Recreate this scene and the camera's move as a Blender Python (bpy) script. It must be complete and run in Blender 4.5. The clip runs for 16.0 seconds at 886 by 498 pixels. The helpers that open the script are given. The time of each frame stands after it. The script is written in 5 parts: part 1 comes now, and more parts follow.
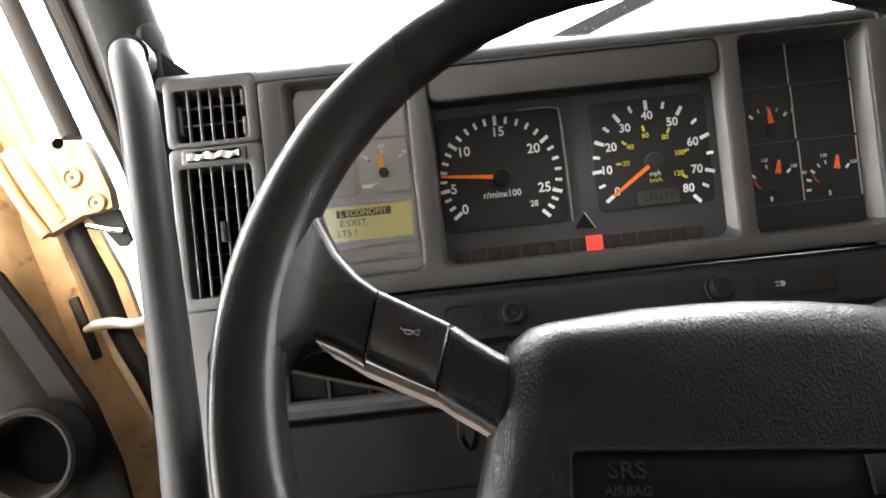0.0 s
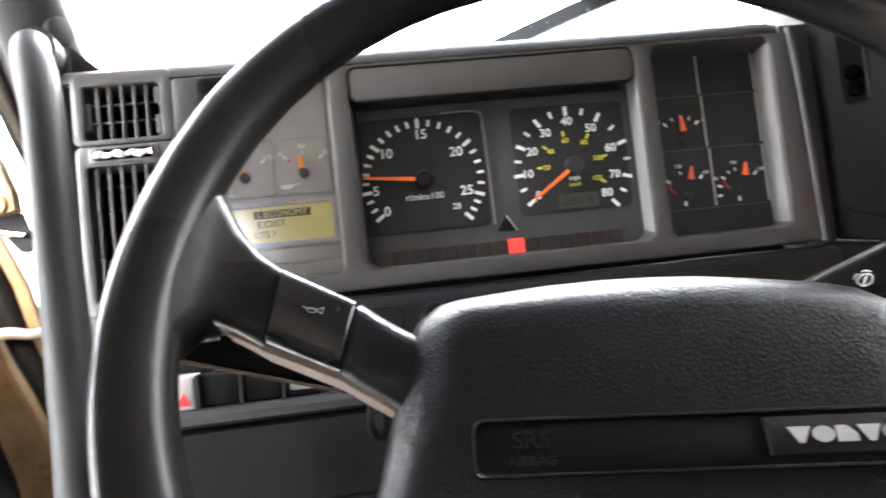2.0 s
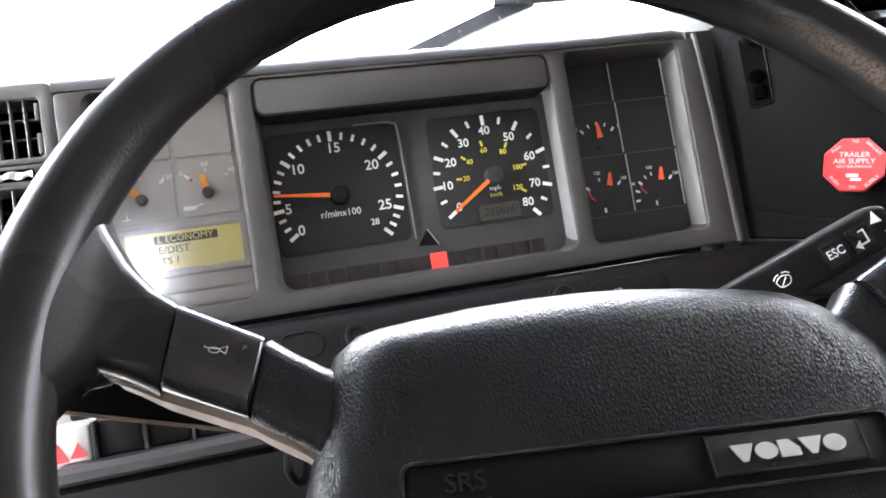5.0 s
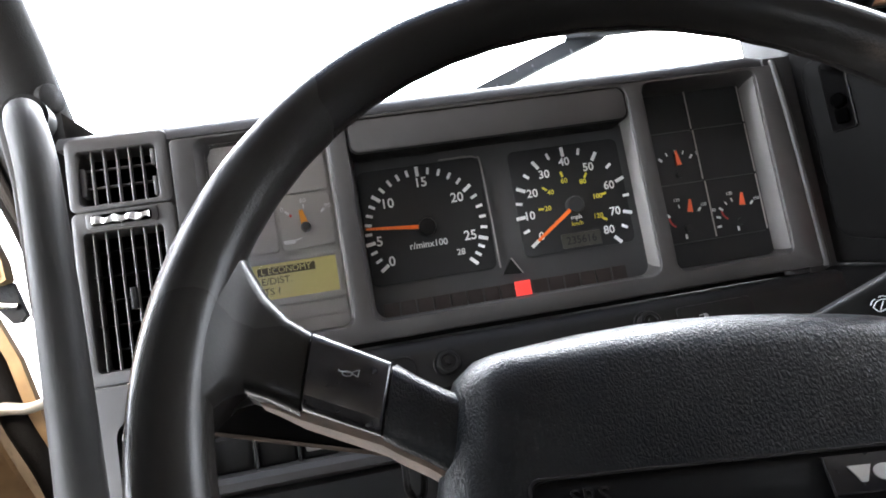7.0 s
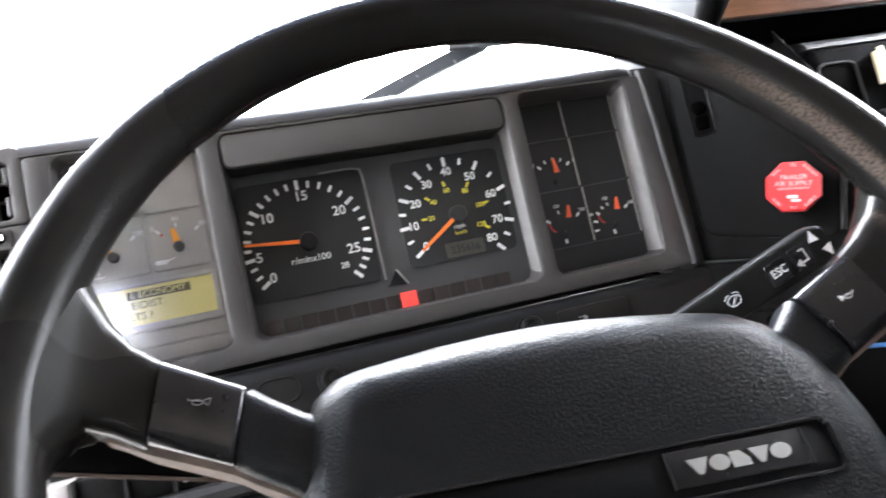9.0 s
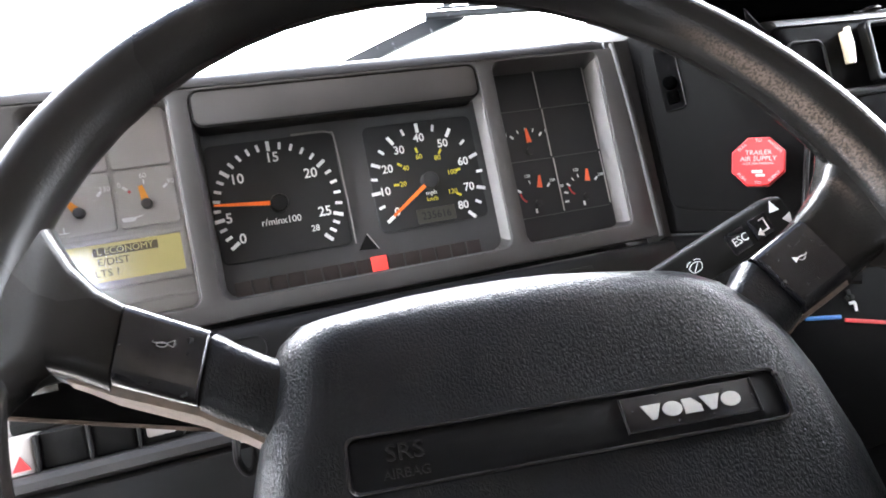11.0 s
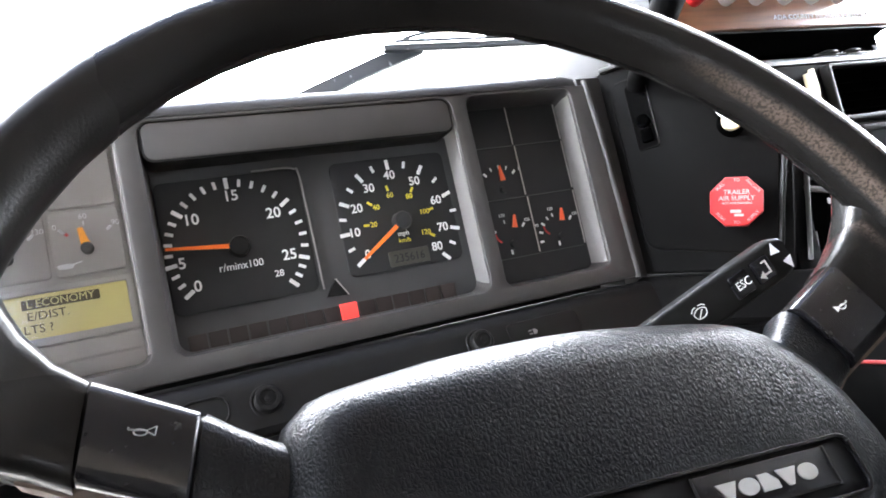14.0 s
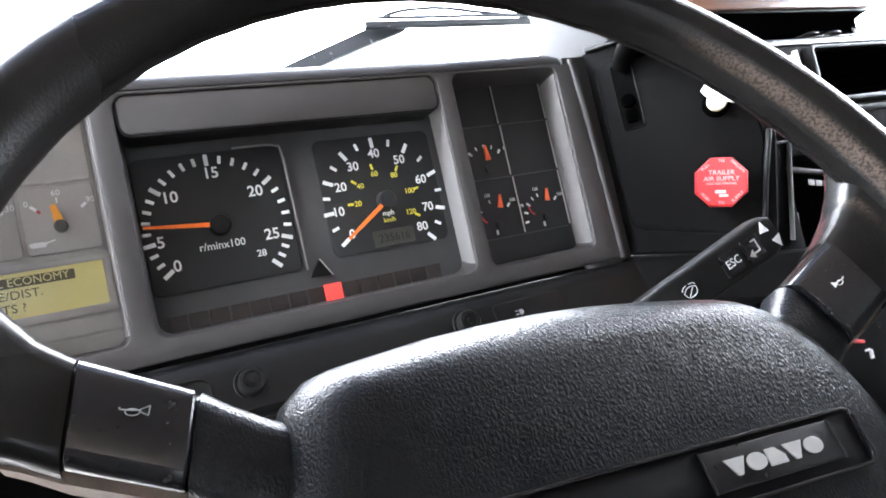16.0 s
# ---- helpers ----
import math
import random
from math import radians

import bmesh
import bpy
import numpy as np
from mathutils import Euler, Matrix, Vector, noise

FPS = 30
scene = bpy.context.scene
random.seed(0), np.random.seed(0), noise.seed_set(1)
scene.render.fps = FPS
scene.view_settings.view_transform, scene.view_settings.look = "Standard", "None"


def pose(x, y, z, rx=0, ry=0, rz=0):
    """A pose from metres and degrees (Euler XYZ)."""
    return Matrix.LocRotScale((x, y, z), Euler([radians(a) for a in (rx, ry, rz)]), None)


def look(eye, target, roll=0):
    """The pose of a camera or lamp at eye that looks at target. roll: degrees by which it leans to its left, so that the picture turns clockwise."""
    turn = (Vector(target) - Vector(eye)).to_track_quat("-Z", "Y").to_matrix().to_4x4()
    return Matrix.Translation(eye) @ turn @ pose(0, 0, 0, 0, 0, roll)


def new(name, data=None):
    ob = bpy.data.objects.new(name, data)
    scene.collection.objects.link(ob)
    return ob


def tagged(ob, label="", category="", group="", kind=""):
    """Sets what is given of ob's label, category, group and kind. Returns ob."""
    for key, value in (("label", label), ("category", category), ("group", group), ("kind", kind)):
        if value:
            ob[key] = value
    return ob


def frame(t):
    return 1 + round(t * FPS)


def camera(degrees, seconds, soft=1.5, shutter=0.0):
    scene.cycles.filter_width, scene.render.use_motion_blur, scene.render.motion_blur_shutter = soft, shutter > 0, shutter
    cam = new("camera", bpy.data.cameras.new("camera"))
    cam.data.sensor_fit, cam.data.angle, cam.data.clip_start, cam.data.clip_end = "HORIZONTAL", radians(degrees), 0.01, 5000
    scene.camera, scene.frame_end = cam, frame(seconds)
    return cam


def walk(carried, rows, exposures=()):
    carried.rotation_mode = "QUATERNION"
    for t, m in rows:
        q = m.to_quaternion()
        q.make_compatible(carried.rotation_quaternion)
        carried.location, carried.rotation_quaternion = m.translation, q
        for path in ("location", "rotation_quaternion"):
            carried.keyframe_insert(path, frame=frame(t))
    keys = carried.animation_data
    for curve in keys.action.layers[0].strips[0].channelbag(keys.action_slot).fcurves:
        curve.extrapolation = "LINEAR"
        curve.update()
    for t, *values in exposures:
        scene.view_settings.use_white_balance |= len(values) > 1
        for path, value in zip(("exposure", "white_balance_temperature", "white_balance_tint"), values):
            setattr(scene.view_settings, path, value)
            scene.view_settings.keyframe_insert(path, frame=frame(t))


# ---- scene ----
# ---- camera ----
cam = camera(66.98, 16.0, 1.7, 0.5)
ROWS = [
    (0.0, -0.0583, -0.5735, 1.2646, 73.10, 5.74, -1.90),
    (0.5, -0.0538, -0.5714, 1.2514, 72.66, 5.84, -1.46),
    (1.0, -0.0606, -0.5746, 1.2414, 74.26, 4.06, -1.33),
    (1.5, -0.0589, -0.5756, 1.2375, 74.52, 3.33, -4.06),
    (2.0, -0.0465, -0.5744, 1.2380, 75.32, 4.30, -6.95),
    (2.5, -0.0381, -0.5519, 1.2344, 74.22, 4.26, -13.97),
    (3.0, -0.0407, -0.5538, 1.2365, 75.23, 4.67, -13.39),
    (3.5, -0.0379, -0.5562, 1.2373, 75.82, 5.00, -14.29),
    (6.0, -0.0534, -0.5485, 1.2368, 75.45, 5.60, -13.12),
    (6.5, -0.0705, -0.5696, 1.2452, 79.29, 6.61, -8.63),
    (7.0, -0.0683, -0.5657, 1.2457, 78.41, 7.03, -9.51),
    (7.5, -0.0717, -0.5655, 1.2448, 77.56, 6.92, -8.48),
    (8.0, -0.0716, -0.5644, 1.2440, 77.01, 6.73, -8.69),
    (8.5, -0.0562, -0.5672, 1.2451, 75.90, 7.57, -11.65),
    (9.0, -0.0433, -0.5679, 1.2449, 78.11, 7.70, -17.30),
    (9.5, -0.0351, -0.5749, 1.2375, 78.16, 7.45, -19.81),
    (10.0, -0.0399, -0.5872, 1.2379, 78.01, 7.16, -18.34),
    (12.5, -0.0448, -0.5508, 1.2241, 74.00, 3.67, -20.70),
    (13.0, -0.0435, -0.5589, 1.2329, 76.54, 4.90, -20.66),
    (13.5, -0.0582, -0.5328, 1.2343, 78.95, 4.63, -26.18),
    (14.0, -0.0670, -0.5222, 1.2356, 78.59, 5.01, -25.44),
    (14.5, -0.0724, -0.5188, 1.2310, 77.51, 4.03, -25.04),
    (15.0, -0.0737, -0.5137, 1.2295, 77.34, 3.60, -25.40),
    (15.5, -0.0753, -0.5159, 1.2295, 78.19, 3.90, -26.68),
    (16.0, -0.0745, -0.5108, 1.2305, 77.15, 4.46, -27.78),
]
EXPOSURES = [(0.0, 2.72, 7300, 10), (1.5, 2.82, 7200, 10), (2.0, 3.02, 6900, 11), (3.5, 3.23, 6650, 11), (6.0, 3.01, 6700, 12), (6.7, 2.48, 6650, 11), (7.5, 2.48, 6600, 11), (9.0, 3.01, 6650, 12), (10.0, 3.09, 6600, 12), (12.5, 3.59, 6700, 13), (14.0, 3.14, 6600, 12), (16.0, 3.12, 6450, 12)]
walk(cam, [(t, pose(x, y, z, rx, ry, rz)) for t, x, y, z, rx, ry, rz in ROWS], EXPOSURES)

# ---- light: a bright hazy day round a parked truck, the driver's door open ----
SUN_ELEVATION, SUN_HEADING = 50.0, -150.0  # degrees; heading clockwise from ahead of the truck, seen from above
world = bpy.data.worlds.new("sky")
scene.world = world
world.use_nodes = True
sky_nodes = world.node_tree
sky = sky_nodes.nodes.new("ShaderNodeTexSky")
sky.sky_type, sky.sun_disc = "NISHITA", False
sky.sun_elevation, sky.sun_rotation = radians(SUN_ELEVATION), radians(SUN_HEADING)
sky.air_density, sky.dust_density, sky.ozone_density = 1.0, 6.0, 0.6
sky_nodes.nodes["Background"].inputs["Strength"].default_value = 0.15
sky_nodes.links.new(sky.outputs["Color"], sky_nodes.nodes["Background"].inputs["Color"])
sun = new("sun", bpy.data.lights.new("sun", "SUN"))
sun.data.energy, sun.data.angle, sun.data.color = 0.5, radians(10.0), (1.0, 0.94, 0.85)
a, e = radians(SUN_HEADING), radians(SUN_ELEVATION)
sun.matrix_basis = look(Vector((math.sin(a) * math.cos(e), math.cos(a) * math.cos(e), math.sin(e))) * 20, (0, 0, 0))


# ---- materials ----
def material(name, colour, rough=0.5, metal=0.0, grain=0.0, grain_size=0.001, blotch=0.12, blotch_size=0.05,
             spec=0.5, emit=0.0, cells=False, wear=None, coat=0.0):
    """A procedural surface: blotches and grain in the colour, relief from fine noise or leather cells."""
    m = bpy.data.materials.new(name)
    m.use_nodes = True
    n, link = m.node_tree.nodes, m.node_tree.links.new
    b = n["Principled BSDF"]
    b.inputs["Metallic"].default_value = metal
    b.inputs["Specular IOR Level"].default_value = spec
    b.inputs["Coat Weight"].default_value = coat
    co = n.new("ShaderNodeTexCoord").outputs["Object"]

    def noise_tex(size, detail=4.0):
        t = n.new("ShaderNodeTexNoise")
        t.inputs["Scale"].default_value = 1.0 / size
        t.inputs["Detail"].default_value = detail
        link(co, t.inputs["Vector"])
        return t.outputs["Fac"]

    big = noise_tex(blotch_size)
    ramp = n.new("ShaderNodeMapRange")
    ramp.inputs["From Min"].default_value, ramp.inputs["From Max"].default_value = 0.3, 0.7
    ramp.inputs["To Min"].default_value, ramp.inputs["To Max"].default_value = 1 - blotch, 1 + blotch
    link(big, ramp.inputs["Value"])
    mix = n.new("ShaderNodeVectorMath")
    mix.operation = "SCALE"
    mix.inputs[0].default_value = colour
    link(ramp.outputs["Result"], mix.inputs["Scale"])
    out = mix.outputs["Vector"]
    if wear:
        worn, amount, size = wear
        t = noise_tex(size, 8.0)
        r = n.new("ShaderNodeMapRange")
        r.inputs["From Min"].default_value, r.inputs["From Max"].default_value = 0.68 - amount, 0.78 - amount
        link(t, r.inputs["Value"])
        mx = n.new("ShaderNodeMix")
        mx.data_type = "RGBA"
        link(r.outputs["Result"], mx.inputs["Factor"])
        link(out, mx.inputs["A"])
        mx.inputs["B"].default_value = (*worn, 1)
        out = mx.outputs["Result"]
    link(out, b.inputs["Base Color"])
    rr_ = n.new("ShaderNodeMapRange")
    rr_.inputs["To Min"].default_value, rr_.inputs["To Max"].default_value = max(rough - 0.1, 0.02), min(rough + 0.1, 1)
    link(big, rr_.inputs["Value"])
    link(rr_.outputs["Result"], b.inputs["Roughness"])
    if grain:
        bump = n.new("ShaderNodeBump")
        bump.inputs["Strength"].default_value = min(grain, 1)
        bump.inputs["Distance"].default_value = grain_size * 0.6
        if cells:
            v = n.new("ShaderNodeTexVoronoi")
            v.feature = "DISTANCE_TO_EDGE"
            v.inputs["Scale"].default_value = 1.0 / grain_size
            w = n.new("ShaderNodeTexNoise")
            w.inputs["Scale"].default_value = 0.35 / grain_size
            w.inputs["Detail"].default_value = 3.0
            link(co, w.inputs["Vector"])
            warp = n.new("ShaderNodeVectorMath")
            warp.operation = "MULTIPLY_ADD"
            warp.inputs[1].default_value = (grain_size * 2.4,) * 3
            link(w.outputs["Color"], warp.inputs[0])
            long = n.new("ShaderNodeVectorMath")
            long.operation = "MULTIPLY"
            long.inputs[1].default_value = (1.0, 0.6, 1.0)
            link(co, long.inputs[0])
            link(long.outputs["Vector"], warp.inputs[2])
            link(warp.outputs["Vector"], v.inputs["Vector"])
            cap = n.new("ShaderNodeMapRange")
            cap.inputs["From Max"].default_value = 0.30
            link(v.outputs["Distance"], cap.inputs["Value"])
            link(cap.outputs["Result"], bump.inputs["Height"])
            fade = n.new("ShaderNodeMapRange")
            fade.inputs["From Min"].default_value, fade.inputs["From Max"].default_value = 0.35, 0.65
            fade.inputs["To Min"].default_value, fade.inputs["To Max"].default_value = grain * 0.85, grain
            link(big, fade.inputs["Value"])
            link(fade.outputs["Result"], bump.inputs["Strength"])
        else:
            link(noise_tex(grain_size, 3.0), bump.inputs["Height"])
        link(bump.outputs["Normal"], b.inputs["Normal"])
    if emit:
        b.inputs["Emission Color"].default_value = (*colour, 1)
        b.inputs["Emission Strength"].default_value = emit
    return m


DASH = material("dash_plastic", (0.0166, 0.0150, 0.0141), 0.52, grain=0.5, grain_size=0.0009)
BEZEL = material("bezel_plastic", (0.0460, 0.0428, 0.0408), 0.46, grain=0.35, grain_size=0.0007)
LITGREY = material("lit_side_grey", (0.195, 0.185, 0.177), 0.42, grain=0.2, grain_size=0.0007)
GLINTGREY = material("glint_grey", (0.1046, 0.0996, 0.0959), 0.45, grain=0.2, grain_size=0.0007)
GREY = material("grey_panel_plastic", (0.450, 0.420, 0.396), 0.5, grain=0.25, grain_size=0.0007)
HANDLE = material("grab_handle_plastic", (0.0200, 0.0192, 0.0186), 0.5, spec=0.09, grain=0.2, grain_size=0.0008, blotch=0.18)
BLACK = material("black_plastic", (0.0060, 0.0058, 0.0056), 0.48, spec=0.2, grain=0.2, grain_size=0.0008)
MATTE = material("matte_black_panel", (0.0040, 0.0038, 0.0037), 0.62, spec=0.03, grain=0.25, grain_size=0.0008)
STACK = material("deep_black_plastic", (0.0019, 0.0018, 0.0018), 0.6, spec=0.015, grain=0.2, grain_size=0.0008)
NAMESTRIP = material("smooth_black_strip", (0.0026, 0.0026, 0.0028), 0.5, spec=0.06)
# Near-black without sheen: shade of holes, gaps and undersides put into colour.
SHADEBLACK = material("shade_black", (0.0007, 0.0007, 0.0007), 0.8, spec=0.0)
# Brown that paints warm light bounced up onto black plastic.
WARMLIT = material("warm_lit_brown", (0.085, 0.057, 0.041), 0.75, grain=0.3, grain_size=0.002, blotch=0.3, blotch_size=0.012, wear=((0.04, 0.03, 0.025), 0.08, 0.012))
DIAL = material("dial_black", (0.0250, 0.0250, 0.0255), 0.6, spec=0.3)
DIALGREY = material("dial_surround_grey", (0.0700, 0.0696, 0.0700), 0.6, spec=0.3)
GLOSS = material("gloss_black_switch", (0.0074, 0.0074, 0.0086), 0.24, spec=0.3, wear=((0.05, 0.05, 0.05), 0.02, 0.004))
LEATHER = material("airbag_leather_grain", (0.0020, 0.0028, 0.0040), 0.30, grain=0.23, grain_size=0.0015, cells=True, spec=0.19, blotch_size=0.5)
RIM = material("wheel_rim_vinyl", (0.0098, 0.0091, 0.0085), 0.27, spec=0.10, grain=0.09, grain_size=0.0010, blotch=0.1, blotch_size=0.4, wear=((0.026, 0.023, 0.021), -0.09, 0.004))
# a worn, wrinkled, browned band on the rim's inner face, its highlight painted in
rn = RIM.node_tree
rim_shader = rn.nodes["Principled BSDF"]


def rim_math(operation, a_, b_, clamp=False):
    node = rn.nodes.new("ShaderNodeMath")
    node.operation, node.use_clamp = operation, clamp
    for socket_, value in zip(node.inputs, (a_, b_)):
        if isinstance(value, float):
            socket_.default_value = value
        else:
            rn.links.new(value, socket_)
    return node.outputs[0]


def rim_step(value, lo, hi):
    node = rn.nodes.new("ShaderNodeMapRange")
    node.interpolation_type = "SMOOTHSTEP"
    node.inputs["From Min"].default_value, node.inputs["From Max"].default_value = lo, hi
    rn.links.new(value, node.inputs["Value"])
    return node.outputs["Result"]


def rim_noise(scale, detail):
    node = rn.nodes.new("ShaderNodeTexNoise")
    node.inputs["Scale"].default_value, node.inputs["Detail"].default_value = scale, detail
    rn.links.new(rim_co, node.inputs["Vector"])
    return node.outputs["Fac"]


rim_co = rn.nodes.new("ShaderNodeTexCoord").outputs["Object"]
rim_xyz = rn.nodes.new("ShaderNodeSeparateXYZ")
rn.links.new(rim_co, rim_xyz.inputs[0])
rx_, ry_, rz_ = rim_xyz.outputs
radial = rim_math("SQRT", rim_math("ADD", rim_math("MULTIPLY", rx_, rx_), rim_math("MULTIPLY", ry_, ry_)), 0.0)
inner_face = rim_math("ADD", rim_math("MULTIPLY", rz_, 0.47), rim_math("MULTIPLY", rim_math("SUBTRACT", radial, 0.2125), -0.88))
along = rim_math("ADD", rim_math("MULTIPLY", rx_, 0.914), rim_math("MULTIPLY", ry_, 0.407))
wrinkle = rim_noise(700.0, 3.0)
band = rim_math("MULTIPLY", rim_step(inner_face, 0.0153, 0.0168), rim_step(along, 0.178, 0.197))
left_grip = rim_math("MULTIPLY", rim_step(rim_math("ADD", rim_math("MULTIPLY", rx_, -0.80), rim_math("MULTIPLY", ry_, 0.60)), 0.180, 0.197), rim_math("MULTIPLY", rim_step(inner_face, 0.0140, 0.0165), 0.6))
warm_band = rim_math("MULTIPLY", band, rim_math("ADD", rim_math("MULTIPLY", rim_step(wrinkle, 0.36, 0.60), 0.7), 0.3))
rim_mix = rn.nodes.new("ShaderNodeMix")
rim_mix.data_type = "RGBA"
rim_mix.inputs["B"].default_value = (0.095, 0.070, 0.056, 1)
rn.links.new(warm_band, rim_mix.inputs["Factor"])
rn.links.new(rim_shader.inputs["Base Color"].links[0].from_socket, rim_mix.inputs["A"])
rn.links.new(rim_mix.outputs["Result"], rim_shader.inputs["Base Color"])
rim_bump = rn.nodes.new("ShaderNodeBump")
rim_bump.inputs["Strength"].default_value, rim_bump.inputs["Distance"].default_value = 0.45, 0.0008
rn.links.new(rim_math("MULTIPLY", rim_math("ADD", left_grip, rim_math("MULTIPLY", rim_step(along, 0.150, 0.185), rim_step(inner_face, 0.0125, 0.0160)), True), wrinkle), rim_bump.inputs["Height"])
rn.links.new(rn.nodes["Bump"].outputs["Normal"], rim_bump.inputs["Normal"])
rn.links.new(rim_bump.outputs["Normal"], rim_shader.inputs["Normal"])
WHITE = material("white_print", (0.86, 0.86, 0.86), 0.6, blotch=0.03)
FADED = material("faded_print", (0.66, 0.42, 0.40), 0.6, blotch=0.15, blotch_size=0.003)
GREYPRINT = material("worn_grey_print", (0.2460, 0.2460, 0.2460), 0.6, blotch=0.2, blotch_size=0.003)
YELLOW = material("yellow_print", (0.72, 0.60, 0.05), 0.6, blotch=0.03)
ORANGE = material("orange_needle", (1.0, 0.19, 0.02), 0.5, blotch=0.03)
NEEDLEYELLOW = material("yellow_orange_needle", (1.0, 0.40, 0.03), 0.5, blotch=0.03)
NEEDLERED = material("red_needle", (1.0, 0.15, 0.05), 0.5, blotch=0.03)
BACKGLOW = material("white_backdrop_glow", (0.885, 0.935, 1.0), 0.9, blotch=0.02, blotch_size=8.0, emit=4.0)
REDPRINT = material("red_print", (0.55, 0.04, 0.04), 0.6, blotch=0.03)
REDLIT = material("lit_warning_lamp", (0.80, 0.05, 0.04), 0.5, blotch=0.10, blotch_size=0.004, emit=0.13)
LAMPOFF = material("unlit_warning_lamp", (0.024, 0.016, 0.014), 0.5)
LCD = material("yellow_display", (0.7134, 0.6273, 0.2460), 0.4, blotch=0.06, emit=0.01)
LCDINK = material("display_ink", (0.10, 0.08, 0.03), 0.5)
ODO = material("odometer_display", (0.055, 0.052, 0.042), 0.35)
SILVER = material("silver_badge", (0.34, 0.335, 0.32), 0.45, metal=0.2)
FOIL = material("crumpled_foil", (0.85, 0.83, 0.80), 0.25, metal=0.6, grain=0.6, grain_size=0.003)
CHROME = material("bright_metal", (0.7, 0.69, 0.67), 0.22, metal=1.0)
KNOBRED = material("red_valve_knob", (0.54, 0.022, 0.024), 0.42, blotch=0.08)
KNOBYEL = material("yellowed_valve_knob", (0.80, 0.70, 0.45), 0.45, blotch=0.1)
TAN = material("tan_body_paint", (0.225, 0.144, 0.072), 0.5, spec=0.1, blotch=0.2, blotch_size=0.03, wear=((0.12, 0.066, 0.030), 0.08, 0.02))
ARMGREY = material("weathered_grey_paint", (0.0140, 0.0115, 0.0095), 0.6, spec=0.06, blotch=0.15)
ALU = material("dull_bare_metal", (0.62, 0.56, 0.47), 0.38, metal=0.5)
# Grey lifted for the glare that washes out the wiper, plus pale specks.
WIPER = material("glare_grey_wiper_paint", (0.040, 0.045, 0.050), 0.4, wear=((0.30, 0.32, 0.34), 0.05, 0.010))
RUBBER = material("rubber_seal", (0.0060, 0.0054, 0.0050), 0.6, spec=0.1, grain=0.3, grain_size=0.003)
PILLAR = material("pillar_trim", (0.0085, 0.0080, 0.0075), 0.6, spec=0.03, grain=0.4, grain_size=0.0012)
DOORTRIM = material("door_trim_plastic", (0.0042, 0.0035, 0.0030), 0.7, spec=0.03, grain=0.3, grain_size=0.001)
WOOD = material("wood_veneer", (0.175, 0.070, 0.028), 0.4, blotch=0.35, blotch_size=0.03, wear=((0.12, 0.04, 0.016), 0.06, 0.02))
# long grain along the veneer
wood_map = WOOD.node_tree.nodes.new("ShaderNodeMapping")
wood_map.inputs["Scale"].default_value = (0.35, 1.0, 6.0)
for wire in list(WOOD.node_tree.links):
    if wire.from_node.type == "TEX_COORD":
        target = wire.to_socket
        WOOD.node_tree.links.new(wire.from_socket, wood_map.inputs["Vector"])
        WOOD.node_tree.links.new(wood_map.outputs["Vector"], target)
BLUE = material("blue_mark", (0.03, 0.19, 0.55), 0.5)
# Unseen linings and floor: tones set for the light they bounce or swallow.
LINER = material("cab_lining", (0.045, 0.042, 0.038), 0.8, grain=0.4, grain_size=0.004)
HEADLINING = material("headlining_cloth", (0.24, 0.205, 0.175), 0.85, grain=0.4, grain_size=0.003)
FLOOR = material("cab_floor_mat", (0.075, 0.058, 0.045), 0.7, grain=0.5, grain_size=0.006)
GROUND = material("pale_concrete", (0.55, 0.53, 0.50), 0.85, blotch_size=3.0, grain=0.3, grain_size=0.05)
TAPE = material("torn_paper_tape", (0.8, 0.78, 0.72), 0.6, blotch=0.15, blotch_size=0.006)


# clear moulded lens: see-through, with a faint soft reflection
LENS = bpy.data.materials.new("clear_lens")
LENS.use_nodes = True
ln = LENS.node_tree.nodes
lens_mix, lens_clear, lens_gloss, lens_fresnel = (ln.new(k) for k in ("ShaderNodeMixShader", "ShaderNodeBsdfTransparent", "ShaderNodeBsdfGlossy", "ShaderNodeFresnel"))
lens_gloss.inputs["Roughness"].default_value = 0.12
lens_fresnel.inputs["IOR"].default_value = 1.55
for a_, b_ in ((lens_fresnel.outputs[0], lens_mix.inputs[0]), (lens_clear.outputs[0], lens_mix.inputs[1]), (lens_gloss.outputs[0], lens_mix.inputs[2]), (lens_mix.outputs[0], ln["Material Output"].inputs["Surface"])):
    LENS.node_tree.links.new(a_, b_)


# ---- building helpers; the panel frame has x to the right, y into the dashboard, z up its face ----
K = pose(0, 0, 1.15, -18, 0, 0)
ORIGIN = {}


def thing(name, at, label, category, group="", kind="", base=None):
    ob = new(name)
    ob.empty_display_size = 0.02
    ob.matrix_basis = (K if base is None else base) @ Matrix.Translation(at)
    ORIGIN[ob.name] = Vector(at)
    return tagged(ob, label, category, group, kind)


def finish(bm, name, mat, angle=35):
    bmesh.ops.recalc_face_normals(bm, faces=bm.faces)
    me = bpy.data.meshes.new(name)
    bm.to_mesh(me)
    bm.free()
    me.materials.append(mat)
    me.shade_smooth()
    me.set_sharp_from_angle(angle=radians(angle))
    return me


def part(name, bm, mat, parent, label="", angle=35):
    """One mesh object under a thing or a part, from a bmesh in the thing's frame."""
    bmesh.ops.translate(bm, verts=bm.verts, vec=-ORIGIN[parent.name])
    ob = new(name, finish(bm, name, mat, angle))
    ob.parent = parent
    ORIGIN[ob.name] = ORIGIN[parent.name]
    return tagged(ob, label)


